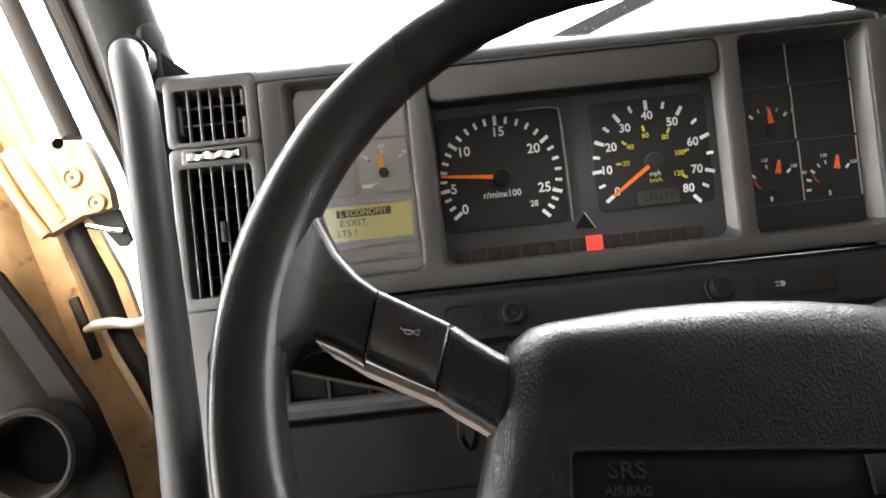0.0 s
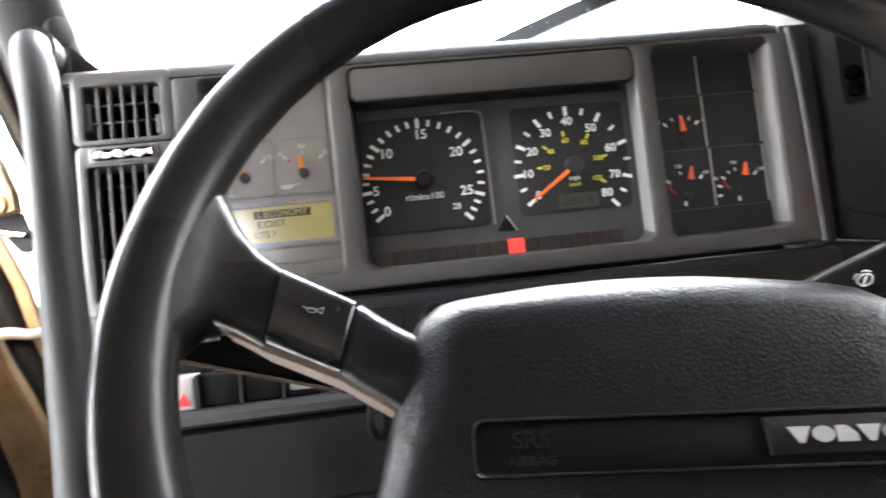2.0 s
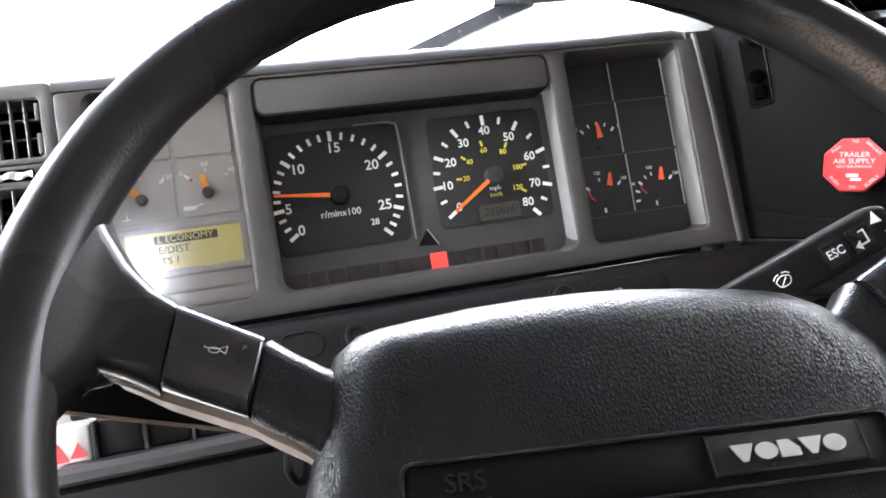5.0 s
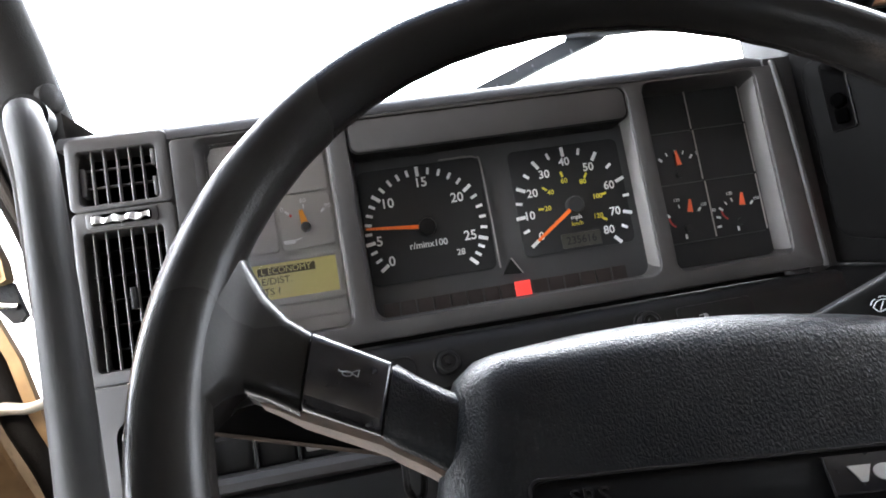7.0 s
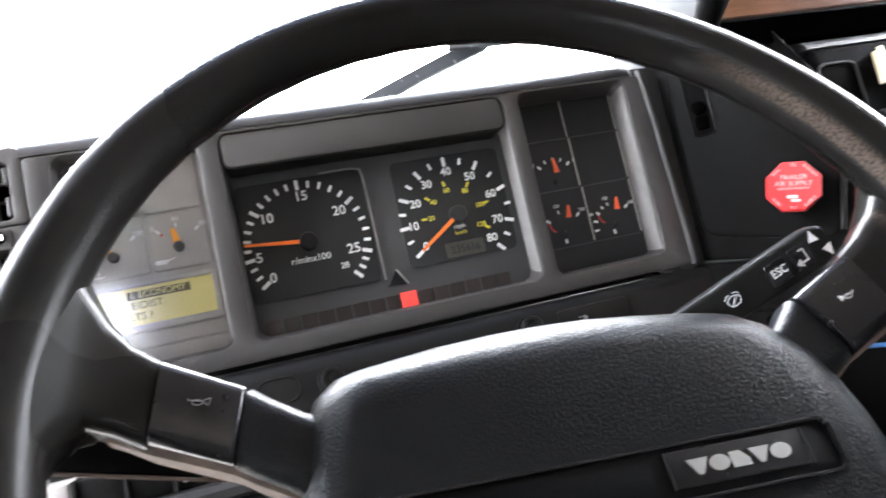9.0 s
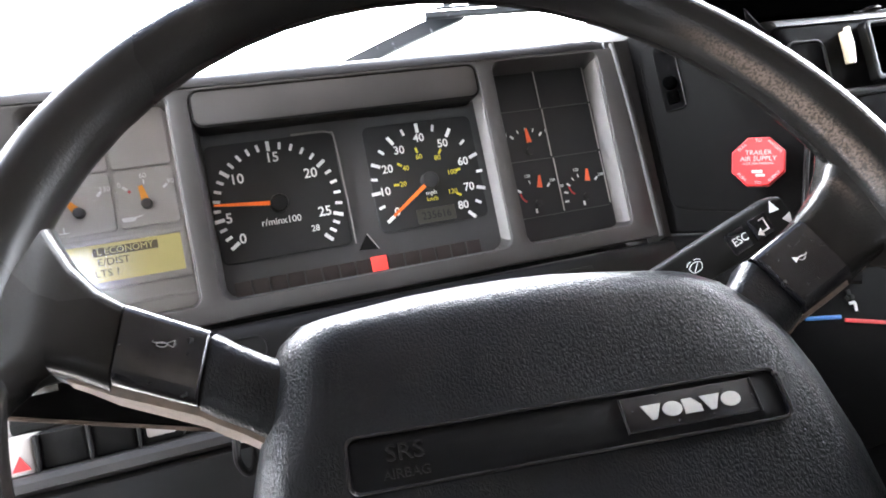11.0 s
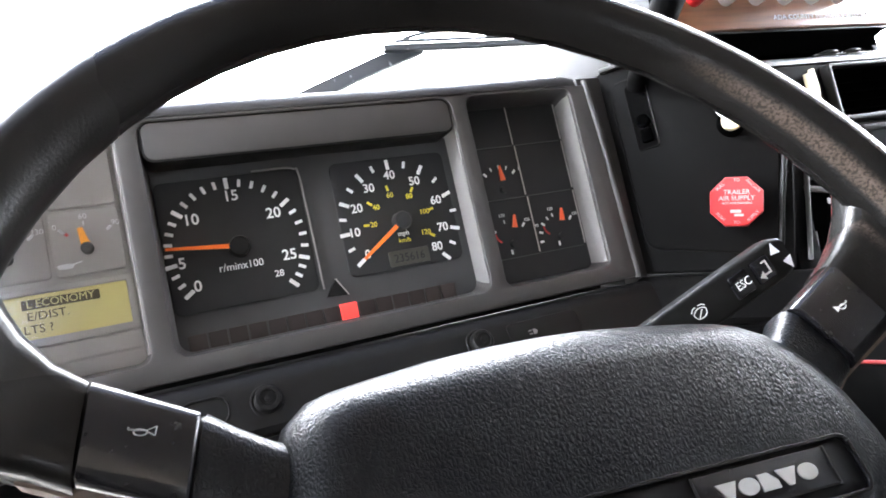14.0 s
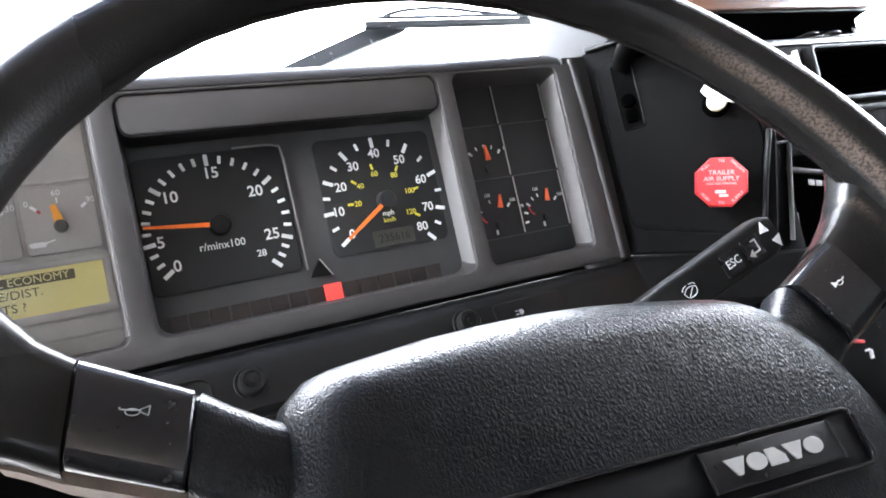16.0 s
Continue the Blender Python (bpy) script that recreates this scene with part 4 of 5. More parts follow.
# ---- air vents ----
vent = thing("air_vent", (-0.245, 0.02, 0.0), "grey framed air vent pair with black louvres", "air vent")
part("upper_frame", bezel((-0.2860, -0.2040, 0.0545, 0.1165), 0.006, (-0.2775, -0.2150, 0.0592, 0.1052), 0.004, 0.0, 0.035, (0.001,) * 4, 0.0018), BEZEL, vent)
part("lower_frame", bezel((-0.2860, -0.2040, -0.0880, 0.0540), 0.006, (-0.2775, -0.2155, -0.0770, 0.0365), 0.004, 0.0, 0.035, (0.001,) * 4, 0.0018), BEZEL, vent)
part("sticker_bed", plate(-0.2745, -0.2175, 0.0390, 0.0525, 0.003, -0.0012, 0.002, 0.001), BEZEL, vent)
part("foil_bed", plate(-0.2705, -0.2225, 0.0410, 0.0505, 0.003, -0.0016, 0.002, 0.0006), SHADEBLACK, vent)
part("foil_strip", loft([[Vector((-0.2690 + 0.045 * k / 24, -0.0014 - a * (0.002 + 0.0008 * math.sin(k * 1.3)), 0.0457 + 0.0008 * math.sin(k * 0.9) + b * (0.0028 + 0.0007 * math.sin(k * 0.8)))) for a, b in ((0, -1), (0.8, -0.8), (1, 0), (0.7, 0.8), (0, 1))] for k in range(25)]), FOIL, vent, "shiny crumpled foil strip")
# Sheet that carries the shade deep in the vents in its colour.
part("backing", box(-0.284, -0.206, 0.030, 0.036, -0.085, 0.113, 0.001), SHADEBLACK, vent)
# Slats coloured grey to paint the glints along their front edges.
slat_u = finish(plate(-0.0007, 0.0007, -0.0228, 0.0228, 0.0005, 0.0, 0.005, 0.0005, 2), "slat", GLINTGREY)
slat_l = finish(plate(-0.0006, 0.0006, -0.0565, 0.0565, 0.0005, 0.0, 0.004, 0.0004, 2), "slat", GLINTGREY)
bar = finish(plate(-0.031, 0.031, -0.0007, 0.0007, 0.0005, 0.0, 0.012, 0.0005, 2), "bar", MATTE)
for i in range(5):
    piece("slat", slat_u, vent, (-0.2665 + 0.0100 * i, 0.0035, 0.0822))
bar_u = finish(plate(-0.031, 0.031, -0.0007, 0.0007, 0.0005, 0.0, 0.004, 0.0005, 2), "bar", BEZEL)
for z in (0.0750, 0.0900):
    piece("bar", bar_u, vent, (-0.2463, 0.0065, z))
for i in range(6):
    piece("slat", slat_l, vent, (-0.2715 + 0.0100 * i, 0.0035, -0.0203))
for i in range(5):
    piece("bar", bar, vent, (-0.2463, 0.0125, -0.060 + 0.0205 * i))
part("end_stop", plate(-0.2770, -0.2725, 0.068, 0.092, 0.001, 0.004, 0.016, 0.001), BEZEL, vent)
part("end_stop", plate(-0.2195, -0.2155, 0.062, 0.078, 0.001, 0.003, 0.016, 0.001), BEZEL, vent)
part("end_stop", plate(-0.2195, -0.2155, 0.088, 0.102, 0.001, 0.003, 0.016, 0.001), BEZEL, vent)
part("thumb_tab", plate(-0.2475, -0.2420, -0.030, -0.012, 0.001, 0.0015, 0.008, 0.001), BLACK, vent)

# ---- grab handle and pillar ----
grab = thing("grab_handle", (-0.275, -0.06, -0.33), "grey plastic grab handle on the windscreen pillar", "handle")
part("tube", rod([(-0.270, 0.02, -0.40), (-0.2715, -0.045, -0.36), (-0.2735, -0.060, -0.26), (-0.2745, -0.060, -0.163), (-0.2775, -0.060, -0.036), (-0.2808, -0.060, 0.060), (-0.2850, -0.0560, 0.092), (-0.2945, -0.0420, 0.118), (-0.308, -0.010, 0.138), (-0.316, 0.035, 0.142)],
                 [0.017, 0.0172, 0.0172, 0.0168, 0.0156, 0.0146, 0.0146, 0.0142, 0.0135, 0.013], 20, 8), HANDLE, grab)
part("socket", rod([(-0.309, -0.008, 0.139), (-0.314, 0.020, 0.1415)], 0.0175, 16), BLACK, grab, "black socket in the pillar trim")
part("foot", rod([(-0.2712, -0.030, -0.385), (-0.2705, 0.01, -0.40)], 0.022, 16), BLACK, grab)
pillar = thing("windscreen_pillar", (-0.33, 0.08, 0.1), "dark grey trimmed windscreen pillar", "pillar")
part("trim", loft([[Vector((cx + r * math.cos(a) * 1.25, cy + r * math.sin(a), cz)) for a in [2 * math.pi * k / 20 for k in range(20)]]
                   for cx, cy, cz, r in ((-0.315, 0.055, -0.02, 0.024), (-0.318, 0.055, 0.10, 0.026), (-0.3225, 0.045, 0.150, 0.025), (-0.3320, 0.03, 0.205, 0.024), (-0.346, 0.0, 0.28, 0.024), (-0.395, -0.12, 0.55, 0.026), (-0.47, -0.33, 1.0, 0.03))]), PILLAR, pillar)
part("screw_cover", moved(disc(0, 0, [(0.0125, 0.006), (0.0125, -0.001), (0.0110, -0.0022), (0.0004, -0.0030)], 24), Matrix.Translation((-0.2985, 0.022, 0.163)) @ pose(0, 0, 0, 0, 0, 60)), PILLAR, pillar, "round cover in the pillar trim")
part("jamb", loft([[Vector((x, y, z)) for x, y in ((x0, 0.108), (x1, 0.095), (x1, 0.14), (x0, 0.14))] for x0, x1, z in ((-0.350, -0.305, -0.14), (-0.362, -0.300, 0.03), (-0.375, -0.300, 0.075), (-0.388, -0.305, 0.11), (-0.425, -0.335, 0.22), (-0.53, -0.39, 0.55))]), BLACK, pillar)
part("door_seal", rod([(-0.3560, 0.0985, 0.035), (-0.3665, 0.0985, 0.073), (-0.3775, 0.0985, 0.1035), (-0.3975, 0.0985, 0.160), (-0.416, 0.0985, 0.218), (-0.50, 0.09, 0.47)], [0.0030, 0.0040, 0.0052, 0.0066, 0.0080, 0.0090], 10), ARMGREY, pillar)
part("seal_groove", rod([(-0.3620, 0.102, 0.035), (-0.3740, 0.102, 0.073), (-0.3860, 0.102, 0.1035), (-0.4060, 0.102, 0.160), (-0.4265, 0.102, 0.218), (-0.51, 0.094, 0.47)], 0.0042, 8), RUBBER, pillar)
part("corner_wedge", flat([(-0.292, 0.148), (-0.262, 0.122), (-0.290, 0.118)], 0.020, 0.03), BLACK, pillar)

# ---- open door, its edge towards the driver ----
door = thing("open_door", (-0.42, 0.05, -0.2), "open truck door with tan painted edge and black trim", "door")
RIGHT = ((-0.560, 0.40), (-0.530, 0.30), (-0.477, 0.150), (-0.457, 0.095), (-0.445, 0.012), (-0.420, -0.070), (-0.401, -0.128), (-0.384, -0.165), (-0.368, -0.198), (-0.359, -0.245), (-0.353, -0.290), (-0.330, -0.42))
part("edge", loft([[Vector((x + a, y, z)) for a, y in ((0.0, 0.128), (0.0, 0.100), (-0.003, 0.0975), (-0.024, 0.0960), (-0.030, 0.0930), (-0.040, 0.0740), (-0.046, 0.0700), (-0.120, 0.0640), (-0.120, 0.128))] for x, z in RIGHT]), TAN, door, "tan painted door edge")
part("outer_flange", loft([[Vector((x + a, y, z)) for a, y in ((-0.006, 0.096), (0.006, 0.094), (0.006, 0.104), (-0.006, 0.104))]
                           for x, z in ((-0.4190, 0.035), (-0.4110, 0.012), (-0.3845, -0.050), (-0.3690, -0.108), (-0.352, -0.160), (-0.335, -0.22))]), TAN, door)
part("rubber_seal", rod([(-0.435, 0.102, 0.035), (-0.4265, 0.102, 0.009), (-0.401, 0.102, -0.0655), (-0.3875, 0.102, -0.106), (-0.3635, 0.102, -0.158), (-0.345, 0.102, -0.215), (-0.328, 0.102, -0.28)], 0.0135, 12), RUBBER, door, "black rubber door seal")
TRIM = ((-0.498, 0.012), (-0.471, -0.014), (-0.441, -0.037), (-0.417, -0.075), (-0.392, -0.119), (-0.370, -0.158), (-0.352, -0.211), (-0.345, -0.254), (-0.325, -0.40))
part("trim_panel", loft([[Vector((x + a, y, z)) for a, y in ((-0.30, -0.010), (-0.045, -0.012), (-0.036, -0.008), (-0.030, -0.004), (-0.006, -0.004), (0.0, 0.000), (0.0, 0.006), (-0.07, 0.012), (-0.10, 0.0635), (-0.30, 0.0635))] for x, z in TRIM]), DOORTRIM, door, "black moulded door trim")
cup = part("speaker_ring", moved(loft([[Vector((r * math.cos(2 * math.pi * k / 36), y, r * math.sin(2 * math.pi * k / 36))) for k in range(36)] for r, y in ((0.0420, 0.030), (0.0410, 0.008), (0.0395, 0.002), (0.0365, 0.0), (0.0335, 0.0015), (0.0318, 0.007), (0.0300, 0.028), (0.0290, 0.030))], False, False), Matrix.Translation((-0.4060, -0.0430, -0.1880))), DOORTRIM, door, "round grey speaker ring")
# Flat disc painted as the shade inside the ring.
part("speaker_mouth", disc(-0.4060, -0.1880, [(0.0310, -0.0135), (0.0305, -0.0145), (0.0004, -0.0145)], 28), SHADEBLACK, cup)
part("lock_slot", moved(plate(-0.0052, 0.0052, -0.033, 0.033, 0.002, 0.0945, 0.11, 0.0006), Matrix.Translation((-0.4235, 0, -0.0955)) @ spin(-16.8)), BLACK, door)
hinge = part("hinge", flat([(-0.486, 0.077), (-0.474, 0.087), (-0.435, 0.092), (-0.396, 0.089), (-0.386, 0.067), (-0.376, 0.038), (-0.374, 0.021), (-0.377, 0.019), (-0.405, 0.015), (-0.442, -0.002), (-0.460, 0.030)], 0.074, 0.090), TAN, door, "tan painted hinge plate with two screws")
part("curled_lip", rod([(-0.4850, 0.074, 0.0790), (-0.4620, 0.072, 0.0350), (-0.4400, 0.074, -0.0010)], 0.0062, 10), TAN, hinge)
part("pressed_rib", rod([(-0.4640, 0.0785, 0.0860), (-0.4480, 0.0770, 0.0520), (-0.4240, 0.0785, 0.0120)], [0.0060, 0.0085, 0.0070], 12), TAN, hinge)
part("pressed_rib", rod([(-0.4400, 0.0790, 0.0880), (-0.4300, 0.0780, 0.0600), (-0.4160, 0.0790, 0.0300)], [0.0040, 0.0060, 0.0050], 12), TAN, hinge)
# Disc on the plate, its colour standing for a shaded hole.
part("bolt_hole", disc(-0.4215, 0.0880, [(0.0060, 0.076), (0.0058, 0.0735), (0.0004, 0.0735)], 16), SHADEBLACK, hinge)
for x, z in ((-0.4100, 0.0530), (-0.3890, 0.0260)):
    screw = part("screw", disc(x, z, [(0.0100, 0.076), (0.0100, 0.0715), (0.0088, 0.0700), (0.0070, 0.0700), (0.0060, 0.0718), (0.0004, 0.0722)], 22), TAN, hinge)
    part("socket", disc(x, z, [(0.0026, 0.0720), (0.0004, 0.0715)], 8), BLACK, screw)
arm = thing("mirror_arm", (-0.42, 0.085, 0.08), "grey tubular mirror arm", "rod")
part("tube", rod([(-0.4110, 0.080, 0.088), (-0.4140, 0.085, 0.098), (-0.4345, 0.085, 0.156), (-0.455, 0.085, 0.216), (-0.564, 0.085, 0.53)], 0.0098, 14), ARMGREY, arm)
latch = thing("door_latch", (-0.385, 0.09, -0.005), "dark metal latch below the hinge", "latch")
part("catch", flat([(-0.4080, 0.016), (-0.376, 0.020), (-0.366, -0.012), (-0.372, -0.018), (-0.378, -0.018), (-0.389, -0.004)], 0.088, 0.096), RUBBER, latch)
part("striker", rod([(-0.406, 0.085, 0.006), (-0.386, 0.085, 0.000), (-0.371, 0.085, -0.003)], 0.0030, 8), CHROME, latch)
check = thing("door_check_strap", (-0.39, 0.08, -0.095), "bare metal door check rod", "rod")
part("strap", rod([(-0.4200, 0.090, -0.0970), (-0.404, 0.080, -0.0935), (-0.388, 0.080, -0.0925), (-0.369, 0.082, -0.0955), (-0.350, 0.09, -0.0915)], [0.0030, 0.0055, 0.0058, 0.0050, 0.0040], 12), ALU, check)

# ---- switches on the ledge ----
for x, z in ((-0.0061, -0.1150), (0.1612, -0.1120)):
    sw = thing("push_switch", (x, -0.04, z), "round black push switch in the ledge", "switch", "ledge switches")
    m = Matrix.Translation((x, -0.0412, z)) @ pose(0, 0, 0, -18, 0, 0)
    part("collar", moved(loft([[Vector((r * math.cos(2 * math.pi * k / 28), y, r * math.sin(2 * math.pi * k / 28))) for k in range(28)] for r, y in ((0.0118, 0.004), (0.0118, -0.0005), (0.0112, -0.0012), (0.0104, -0.0012), (0.0098, 0.004))], False, False), m), BLACK, sw)
    cap = part("cap", moved(disc(0, 0, [(0.0092, 0.004), (0.0092, -0.0075), (0.0082, -0.0090), (0.0060, -0.0092), (0.0055, -0.0080), (0.0004, -0.0080)], 28), m), BLACK, sw)
    part("pin", moved(disc(0, 0, [(0.0026, -0.007), (0.0024, -0.0094), (0.0004, -0.0096)], 12), m), BLACK, cap)
socket = thing("ledge_socket", (-0.045, -0.04, -0.113), "empty dark socket in the ledge", "socket")
m = Matrix.Translation((-0.045, -0.0412, -0.1135)) @ pose(0, 0, 0, -18, 0, 0)
part("collar", moved(bezel((-0.0180, 0.0145, -0.0105, 0.0105), 0.009, (-0.0165, 0.0130, -0.0090, 0.0090), 0.008, -0.0010, 0.005, (0.0004,) * 4, 0.0006), m), BLACK, socket)
part("hole", moved(plate(-0.0165, 0.0130, -0.0090, 0.0090, 0.008, 0.0012, 0.005, 0.0005), m), DIAL, socket)
lights = thing("headlight_switch", (0.225, -0.04, -0.114), "black headlight switch plate with a white symbol", "switch")
m = Matrix.Translation((0.222, -0.0414, -0.1135)) @ pose(0, 0, 0, -18, 0, 0)
part("plate", moved(plate(-0.034, 0.034, -0.0110, 0.0110, 0.004, -0.0012, 0.004, 0.001), m), BLACK, lights)
part("lamp_symbol", moved(join(flat([(-0.0120, -0.0022), (-0.0095, -0.0022), (-0.0080, 0.0), (-0.0095, 0.0022), (-0.0120, 0.0022)], -0.0018, -0.001), box(-0.0160, -0.0130, -0.0018, -0.001, 0.0010, 0.0018, 0), box(-0.0160, -0.0130, -0.0018, -0.001, -0.0018, -0.0010, 0)), m), GREYPRINT, lights)

# rocker switches over the knee panel
hazard = thing("hazard_switch", (-0.2, -0.07, -0.15), "red and white hazard rocker switch", "switch")
part("body", plate(-0.2130, -0.1870, -0.1615, -0.1375, 0.002, -0.0720, -0.045, 0.0015), GREY, hazard)
part("red_half", flat([(-0.2115, -0.1600), (-0.2005, -0.1600), (-0.2060, -0.1480), (-0.2115, -0.1480)], -0.0726, -0.070), KNOBRED, hazard)
part("triangle", flat([(-0.2000, -0.1585), (-0.1890, -0.1585), (-0.1945, -0.1490)], -0.0726, -0.071), KNOBRED, hazard)
for x0, x1, lbl in ((-0.1835, -0.1555, "plain black rocker switch"), (-0.1525, -0.1265, "plain black rocker switch"), (-0.1225, -0.0965, "black rocker switch with a worn white mark")):
    rk = thing("rocker_switch", ((x0 + x1) / 2, -0.06, -0.15), lbl, "switch", "rocker switches")
    part("rocker", plate(x0, x1, -0.1615, -0.1375, 0.002, -0.0690, -0.045, 0.002), BLACK, rk)
    part("side_rib", box(x0 - 0.0022, x0 - 0.0006, -0.0735, -0.05, -0.1615, -0.1375, 0.0004, 1), HANDLE, rk)
    if "mark" in lbl:
        part("mark", plate(x0 + 0.003, x1 - 0.004, -0.1565, -0.1470, 0.002, -0.0697, -0.068, 0.0004), GREY, rk)
        part("symbol", disc((x0 + x1) / 2, -0.151, [(0.0018, -0.0695), (0.0017, -0.0702), (0.0004, -0.0702)], 12), WHITE, rk)

# ---- valves on the side panel ----
def on_panel(bm):
    return moved(bm, pm)


def on_knob(bm):
    """On the trailer knob, which stands turned a little in the panel."""
    return on_panel(moved(bm, Matrix.Translation((VX, 0, VZ)) @ spin(13) @ Matrix.Translation((-VX, 0, -VZ))))


VX, VZ, VY = 0.0860, -0.0440, -0.0240  # knob centre and front on the panel
valve = thing("trailer_air_valve", (0.411, -0.09, -0.044), "red octagonal trailer air supply knob with white lettering", "valve knob")
OCT = [(0.0227 * math.cos(radians(22.5 + 45 * k)), 0.0227 * math.sin(radians(22.5 + 45 * k))) for k in range(8)]
at = lambda s, pts: [(VX + x * s, VZ + z * s) for x, z in pts]
part("stem", on_panel(disc(VX, VZ, [(0.012, 0.004), (0.012, -0.003), (0.008, -0.005), (0.008, -0.012)], 20)), BLACK, valve)
knob = part("knob", on_knob(loft([ring(at(0.80, OCT), VY + 0.0165), ring(at(0.97, OCT), VY + 0.0145), ring(at(1.0, OCT), VY + 0.0125), ring(at(1.0, OCT), VY + 0.003), ring(at(0.975, OCT), VY + 0.001), ring(at(0.93, OCT), VY)])), KNOBRED, valve, angle=20)
for body, size, dz in (("TRAILER", 0.0056, 0.0078), ("AIR SUPPLY", 0.0056, 0.0026), ("NOT FOR PARKING", 0.0027, -0.0016)):
    part("lettering", on_knob(words(body, size, VX, VZ + dz, VY - 0.0002)), FADED, knob)
for body, size, d in (("TO", 0.0036, 0), ("TO", 0.0036, 180), ("PULL", 0.0036, -45), ("PUSH", 0.0036, -135), ("EVACUATE", 0.0029, 45), ("SUPPLY", 0.0036, 135)):
    x, z = around(VX, VZ, 0.0180, d)
    part("lettering", on_knob(words(body, size, x, z, VY - 0.0002, turn=d if abs(d) < 90 else d - 180)), FADED, knob)
part("maker_mark", on_knob(join(plate(VX - 0.005, VX + 0.0035, VZ - 0.0098, VZ - 0.0071, 0.0008, VY - 0.0004, VY + 0.0005, 0.0002), plate(VX - 0.002, VX + 0.0055, VZ - 0.0128, VZ - 0.0106, 0.0008, VY - 0.0004, VY + 0.0005, 0.0002))), FADED, knob)
brake = thing("parking_brake_valve", (0.420, -0.10, 0.026), "yellowed parking brake knob with torn white tape", "valve knob")
part("stem", on_panel(disc(0.0990, 0.0260, [(0.012, 0.004), (0.012, -0.002), (0.008, -0.004), (0.008, -0.010)], 20)), SHADEBLACK, brake)
part("knob", on_panel(disc(0.0990, 0.0260, [(0.007, -0.006), (0.0085, -0.008), (0.0085, -0.014), (0.0076, -0.0160), (0.0004, -0.0165)], 24)), KNOBYEL, brake)
tape_rows = []
for k in range(9):
    u = k / 8
    x, lift, hi, lo = -0.014 + 0.034 * u, -0.0172 - 0.004 * math.sin(u * 3.0), 0.0058 - 0.003 * u, -0.0035 - 0.003 * math.sin(u * 5)
    tape_rows.append([Vector((x, lift, hi)), Vector((x, lift, lo)), Vector((x, lift + 0.0008, lo)), Vector((x, lift + 0.0008, hi))])
part("tape", on_panel(moved(loft(tape_rows), Matrix.Translation((0.1005, 0, 0.0300)) @ spin(42))), TAPE, brake)
lampbay = thing("lamp_socket", (0.37, -0.05, 0.055), "open dark socket with a bare bulb holder", "socket")
part("bay", on_panel(bezel((0.0180, 0.0375, 0.0235, 0.0860), 0.003, (0.0192, 0.0363, 0.0248, 0.0847), 0.002, 0.0004, 0.004, (0.0004,) * 4, 0.0005)), MATTE, lampbay)
part("bright_rim", on_panel(box(0.0371, 0.0377, -0.0002, 0.002, 0.0260, 0.0840, 0.0002, 1)), BEZEL, lampbay)
part("hole", on_panel(box(0.0190, 0.0365, 0.0010, 0.003, 0.0246, 0.0849, 0)), STACK, lampbay)
part("holder", on_panel(disc(0.0278, 0.050, [(0.0065, 0.003), (0.0060, -0.003), (0.0045, -0.0045), (0.0004, -0.005)], 18)), SHADEBLACK, lampbay)
part("holder_clip", on_panel(plate(0.0230, 0.0330, 0.030, 0.042, 0.002, -0.003, 0.003, 0.001)), SHADEBLACK, lampbay)

# ---- centre: louvre, radio, climate strip ----
louvre = thing("centre_air_vent", (0.60, -0.1, 0.04), "long black centre air vent with horizontal slats", "air vent")
part("frame", bezel((0.5350, 0.760, 0.0105, 0.0665), 0.004, (0.5400, 0.750, 0.0150, 0.0630), 0.003, -0.1210, -0.111, (0.001,) * 4, 0.0010), BLACK, louvre)
part("backing", box(0.537, 0.758, -0.1140, -0.1110, 0.0125, 0.0650, 0), SHADEBLACK, louvre)
louvre_slat = finish(box(-0.105, 0.105, -0.0030, 0.0030, -0.0006, 0.0006, 0.0003, 1), "slat", SHADEBLACK)
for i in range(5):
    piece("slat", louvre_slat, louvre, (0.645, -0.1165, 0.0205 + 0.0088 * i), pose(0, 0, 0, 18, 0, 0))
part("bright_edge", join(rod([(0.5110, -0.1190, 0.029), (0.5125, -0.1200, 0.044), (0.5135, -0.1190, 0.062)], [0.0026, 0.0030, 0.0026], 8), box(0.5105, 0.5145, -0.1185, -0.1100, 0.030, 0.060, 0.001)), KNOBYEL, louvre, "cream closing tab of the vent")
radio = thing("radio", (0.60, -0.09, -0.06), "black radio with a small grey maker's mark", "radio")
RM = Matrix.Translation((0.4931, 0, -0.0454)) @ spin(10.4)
part("face", moved(plate(0.0, 0.185, -0.090, 0.0, 0.003, -0.0980, -0.078, 0.002), RM), SHADEBLACK, radio)
part("upper_lip", moved(plate(-0.002, 0.187, 0.0, 0.005, 0.002, -0.1000, -0.078, 0.001), RM), BEZEL, radio)
part("maker_mark", moved(join(*[plate(0.0258 + 0.0106 * i, 0.0345 + 0.0106 * i, -0.0108, -0.0054, 0.0008, -0.0984, -0.097, 0.0002) for i in range(4)]), RM), GREYPRINT, radio)
part("button", moved(plate(0.0312, 0.0362, -0.0570, -0.0505, 0.0006, -0.0995, -0.097, 0.0004), RM), WHITE, radio)
part("slot", moved(plate(0.0040, 0.0056, -0.0640, -0.0380, 0.0006, -0.0990, -0.097, 0.0003), RM), BEZEL, radio)
climate = thing("climate_panel", (0.48, -0.1, -0.2), "black heater control panel with blue and red scale", "control panel")
part("face", plate(0.372, 0.66, -0.30, -0.148, 0.006, -0.1180, -0.06, 0.003), STACK, climate)
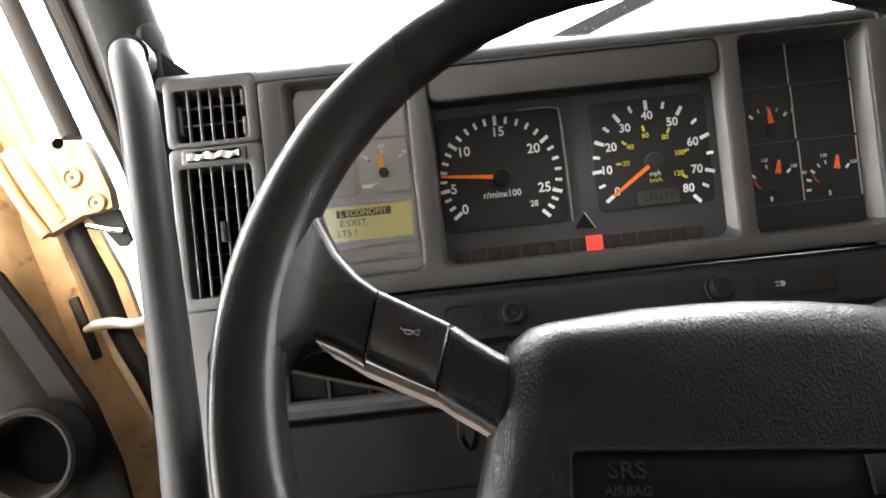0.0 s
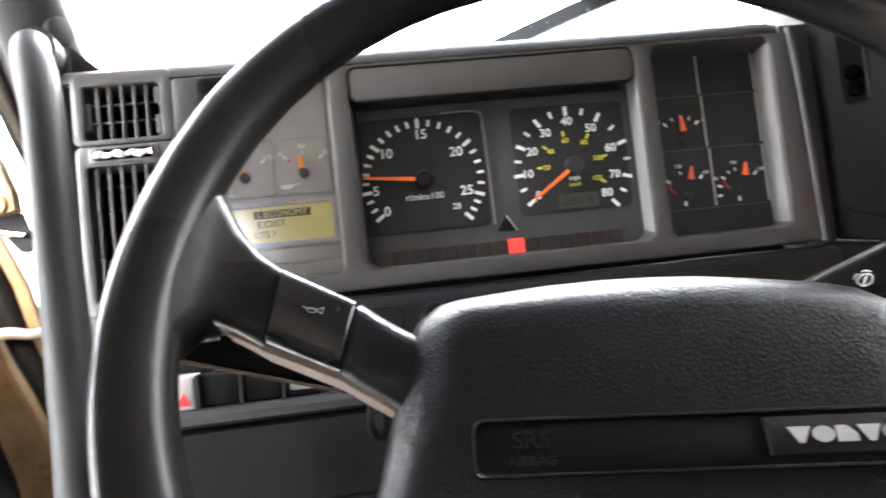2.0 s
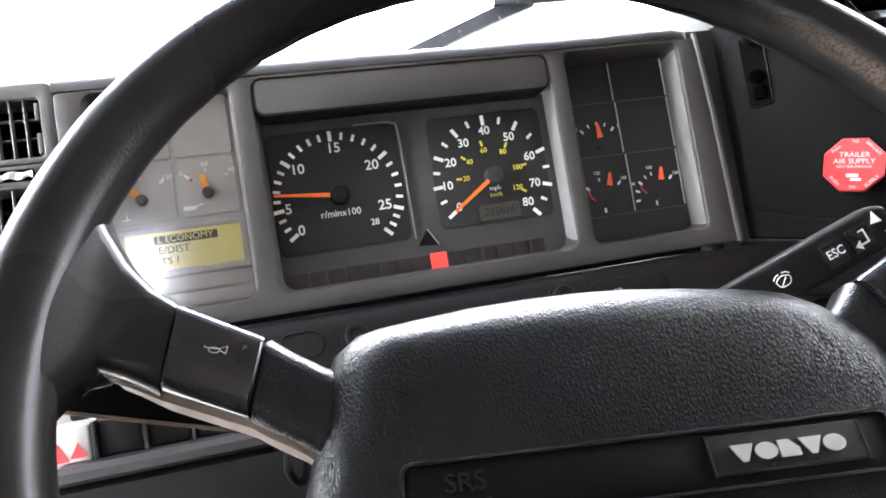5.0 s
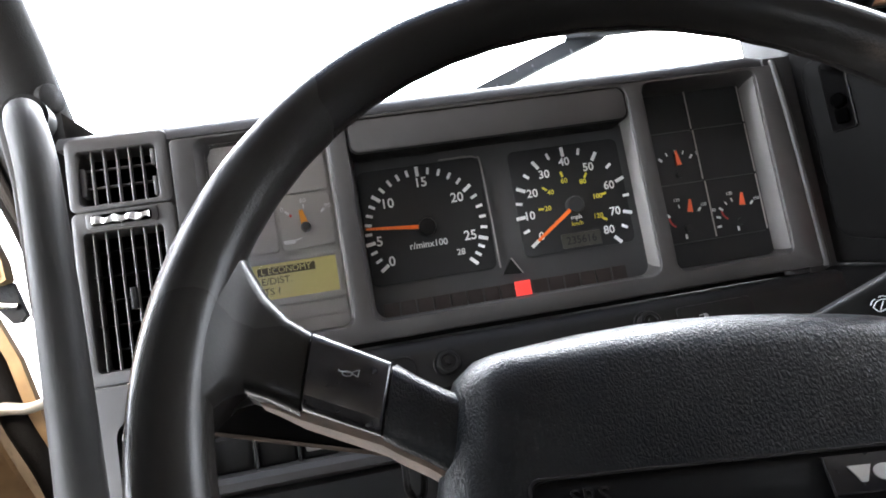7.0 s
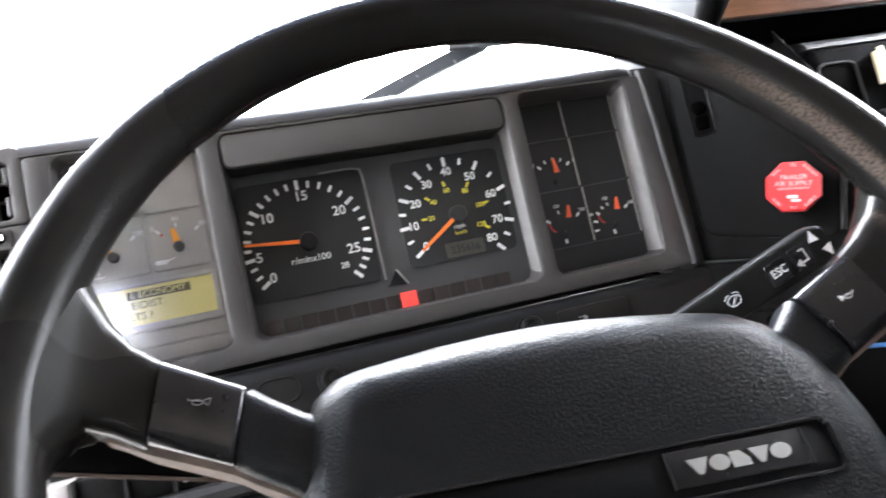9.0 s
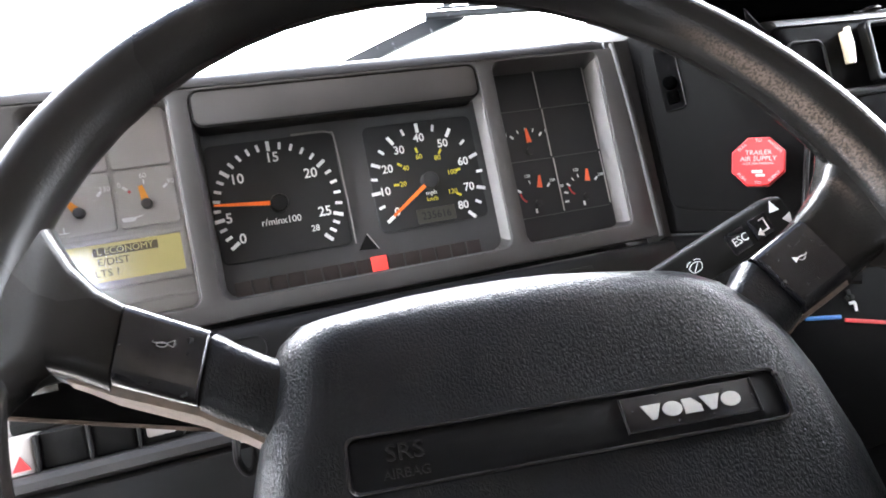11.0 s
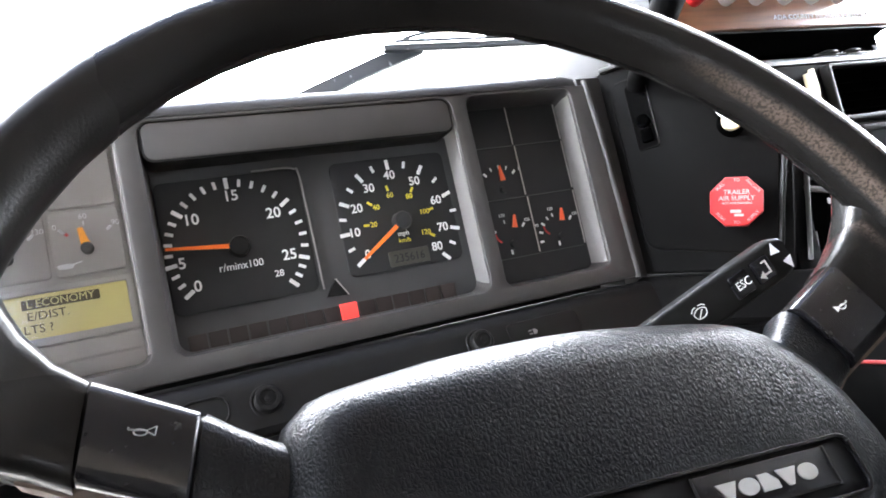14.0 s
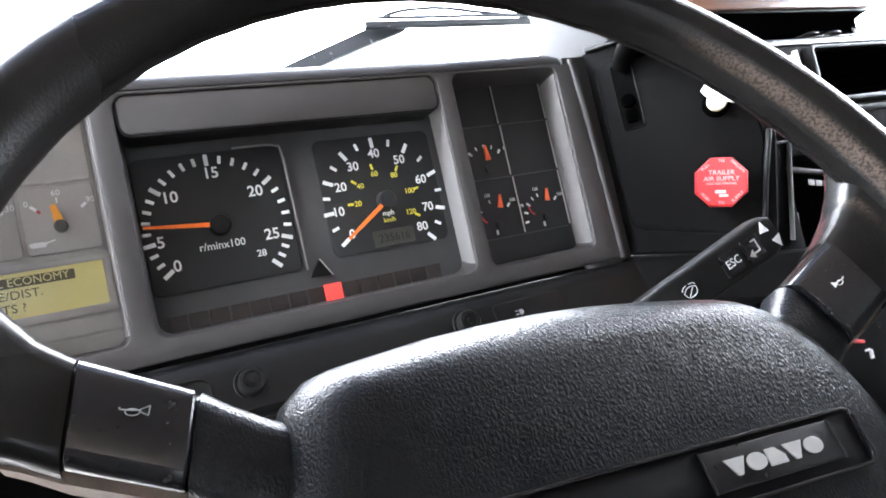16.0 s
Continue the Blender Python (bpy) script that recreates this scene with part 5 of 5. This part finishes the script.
part("cold_mark", moved(plate(-0.019, 0.019, -0.0017, 0.0017, 0.0008, -0.1188, -0.117, 0.0003), Matrix.Translation((0.4130, 0, -0.1845)) @ spin(9)), BLUE, climate)
part("warm_mark", moved(plate(-0.038, 0.038, -0.0017, 0.0017, 0.0008, -0.1188, -0.117, 0.0003), Matrix.Translation((0.4715, 0, -0.2000)) @ spin(14)), REDPRINT, climate)
part("fan_symbol", join(*[moved(plate(-0.0022, 0.0022, 0.001, 0.0055, 0.001, -0.1190, -0.117, 0.0002), Matrix.Translation((0.4450, 0, -0.1720)) @ spin(d)) for d in (0, 120, 240)]), HANDLE, climate)
part("seat_symbol", join(box(0.4480, 0.4510, -0.1190, -0.117, -0.1860, -0.1780, 0.0005, 1), box(0.4435, 0.4500, -0.1190, -0.117, -0.1795, -0.1770, 0.0005, 1)), WHITE, climate)
part("vent_symbol", join(box(0.5110, 0.5160, -0.1190, -0.117, -0.2260, -0.2180, 0.0005, 1), box(0.5060, 0.5130, -0.1190, -0.117, -0.2185, -0.2165, 0.0005, 1)), WHITE, climate)
part("zero_text", words("0", 0.008, 0.5330, -0.2000, -0.1188), HANDLE, climate)

# ---- control box on the dash top ----
console = thing("control_box", (0.53, -0.05, 0.11), "black control box with wood veneer face and a row of knobs", "control box")
part("case", box(0.365, 0.686, -0.097, 0.06, 0.1090, 0.27, 0.003), BLACK, console)
veneer = part("veneer", plate(0.372, 0.682, 0.1120, 0.262, 0.002, -0.1005, -0.095, 0.001), WOOD, console, "reddish wood veneer front")
part("lettering", words("ADA COUNTY HIGHWAY DISTRICT", 0.0066, 0.5780, 0.1222, -0.1009, wide=1.31), GREY, veneer)
for i, mat in enumerate((KNOBRED, GREY, GREY, GREY, GREY, GREY)):
    x = 0.4125 + 0.0385 * i
    part("knob", disc(x, 0.1430, [(0.0085, -0.099), (0.0085, -0.104), (0.0070, -0.116), (0.0062, -0.118), (0.0004, -0.119)], 16), mat, console)
part("under_case", loft([[Vector((x, y, z)) for x, z in ((0.372, 0.0865), (0.653, 0.0865), (0.653, 0.0990), (0.676, 0.1092), (0.372, 0.1092))] for y in (-0.0985, 0.05)]), SHADEBLACK, console)
part("bracket", join(box(0.550, 0.648, -0.1005, -0.06, 0.0812, 0.0838, 0.001), box(0.643, 0.653, -0.0995, -0.07, 0.0812, 0.0900, 0.001)), BLACK, console)
for x in (0.575, 0.610):
    part("bolt", moved(disc(0, 0, [(0.0120, 0.0), (0.0112, -0.0018), (0.0075, -0.0034), (0.0004, -0.0036)], 18), Matrix.Translation((x, -0.0940, 0.0838)) @ pose(0, 0, 0, -90, 0, 0)), BLACK, console)
neck = thing("gooseneck_microphone", (0.36, -0.08, 0.11), "black gooseneck arm beside the control box", "microphone")
part("arm", rod([(0.3690, -0.0500, 0.080), (0.3670, -0.062, 0.091), (0.3520, -0.105, 0.1034), (0.3537, -0.118, 0.1174), (0.3695, -0.122, 0.1433), (0.396, -0.124, 0.19)], [0.0075, 0.0090, 0.0105, 0.0125, 0.0145, 0.0145], 14), STACK, neck)

# ---- windscreen wiper outside ----
wiper = thing("windscreen_wiper", (0.25, 0.16, 0.20), "grey windscreen wiper parked low on the glass", "wiper")
part("arm", flat([(0.2150, 0.2185), (0.0900, 0.1715), (0.1300, 0.1690), (0.1795, 0.1884), (0.2690, 0.2190), (0.2500, 0.2240)], 0.160, 0.170), WIPER, wiper)
part("blade", join(box(0.2160, 0.62, 0.150, 0.158, 0.2180, 0.2255, 0.001), box(0.2300, 0.62, 0.147, 0.151, 0.2265, 0.2295, 0.001)), WIPER, wiper)
part("linkage", rod([(0.2440, 0.158, 0.2340), (0.2700, 0.158, 0.2405), (0.3180, 0.158, 0.2430), (0.3720, 0.158, 0.2370), (0.4400, 0.158, 0.2300)], 0.0022, 8), WIPER, wiper)
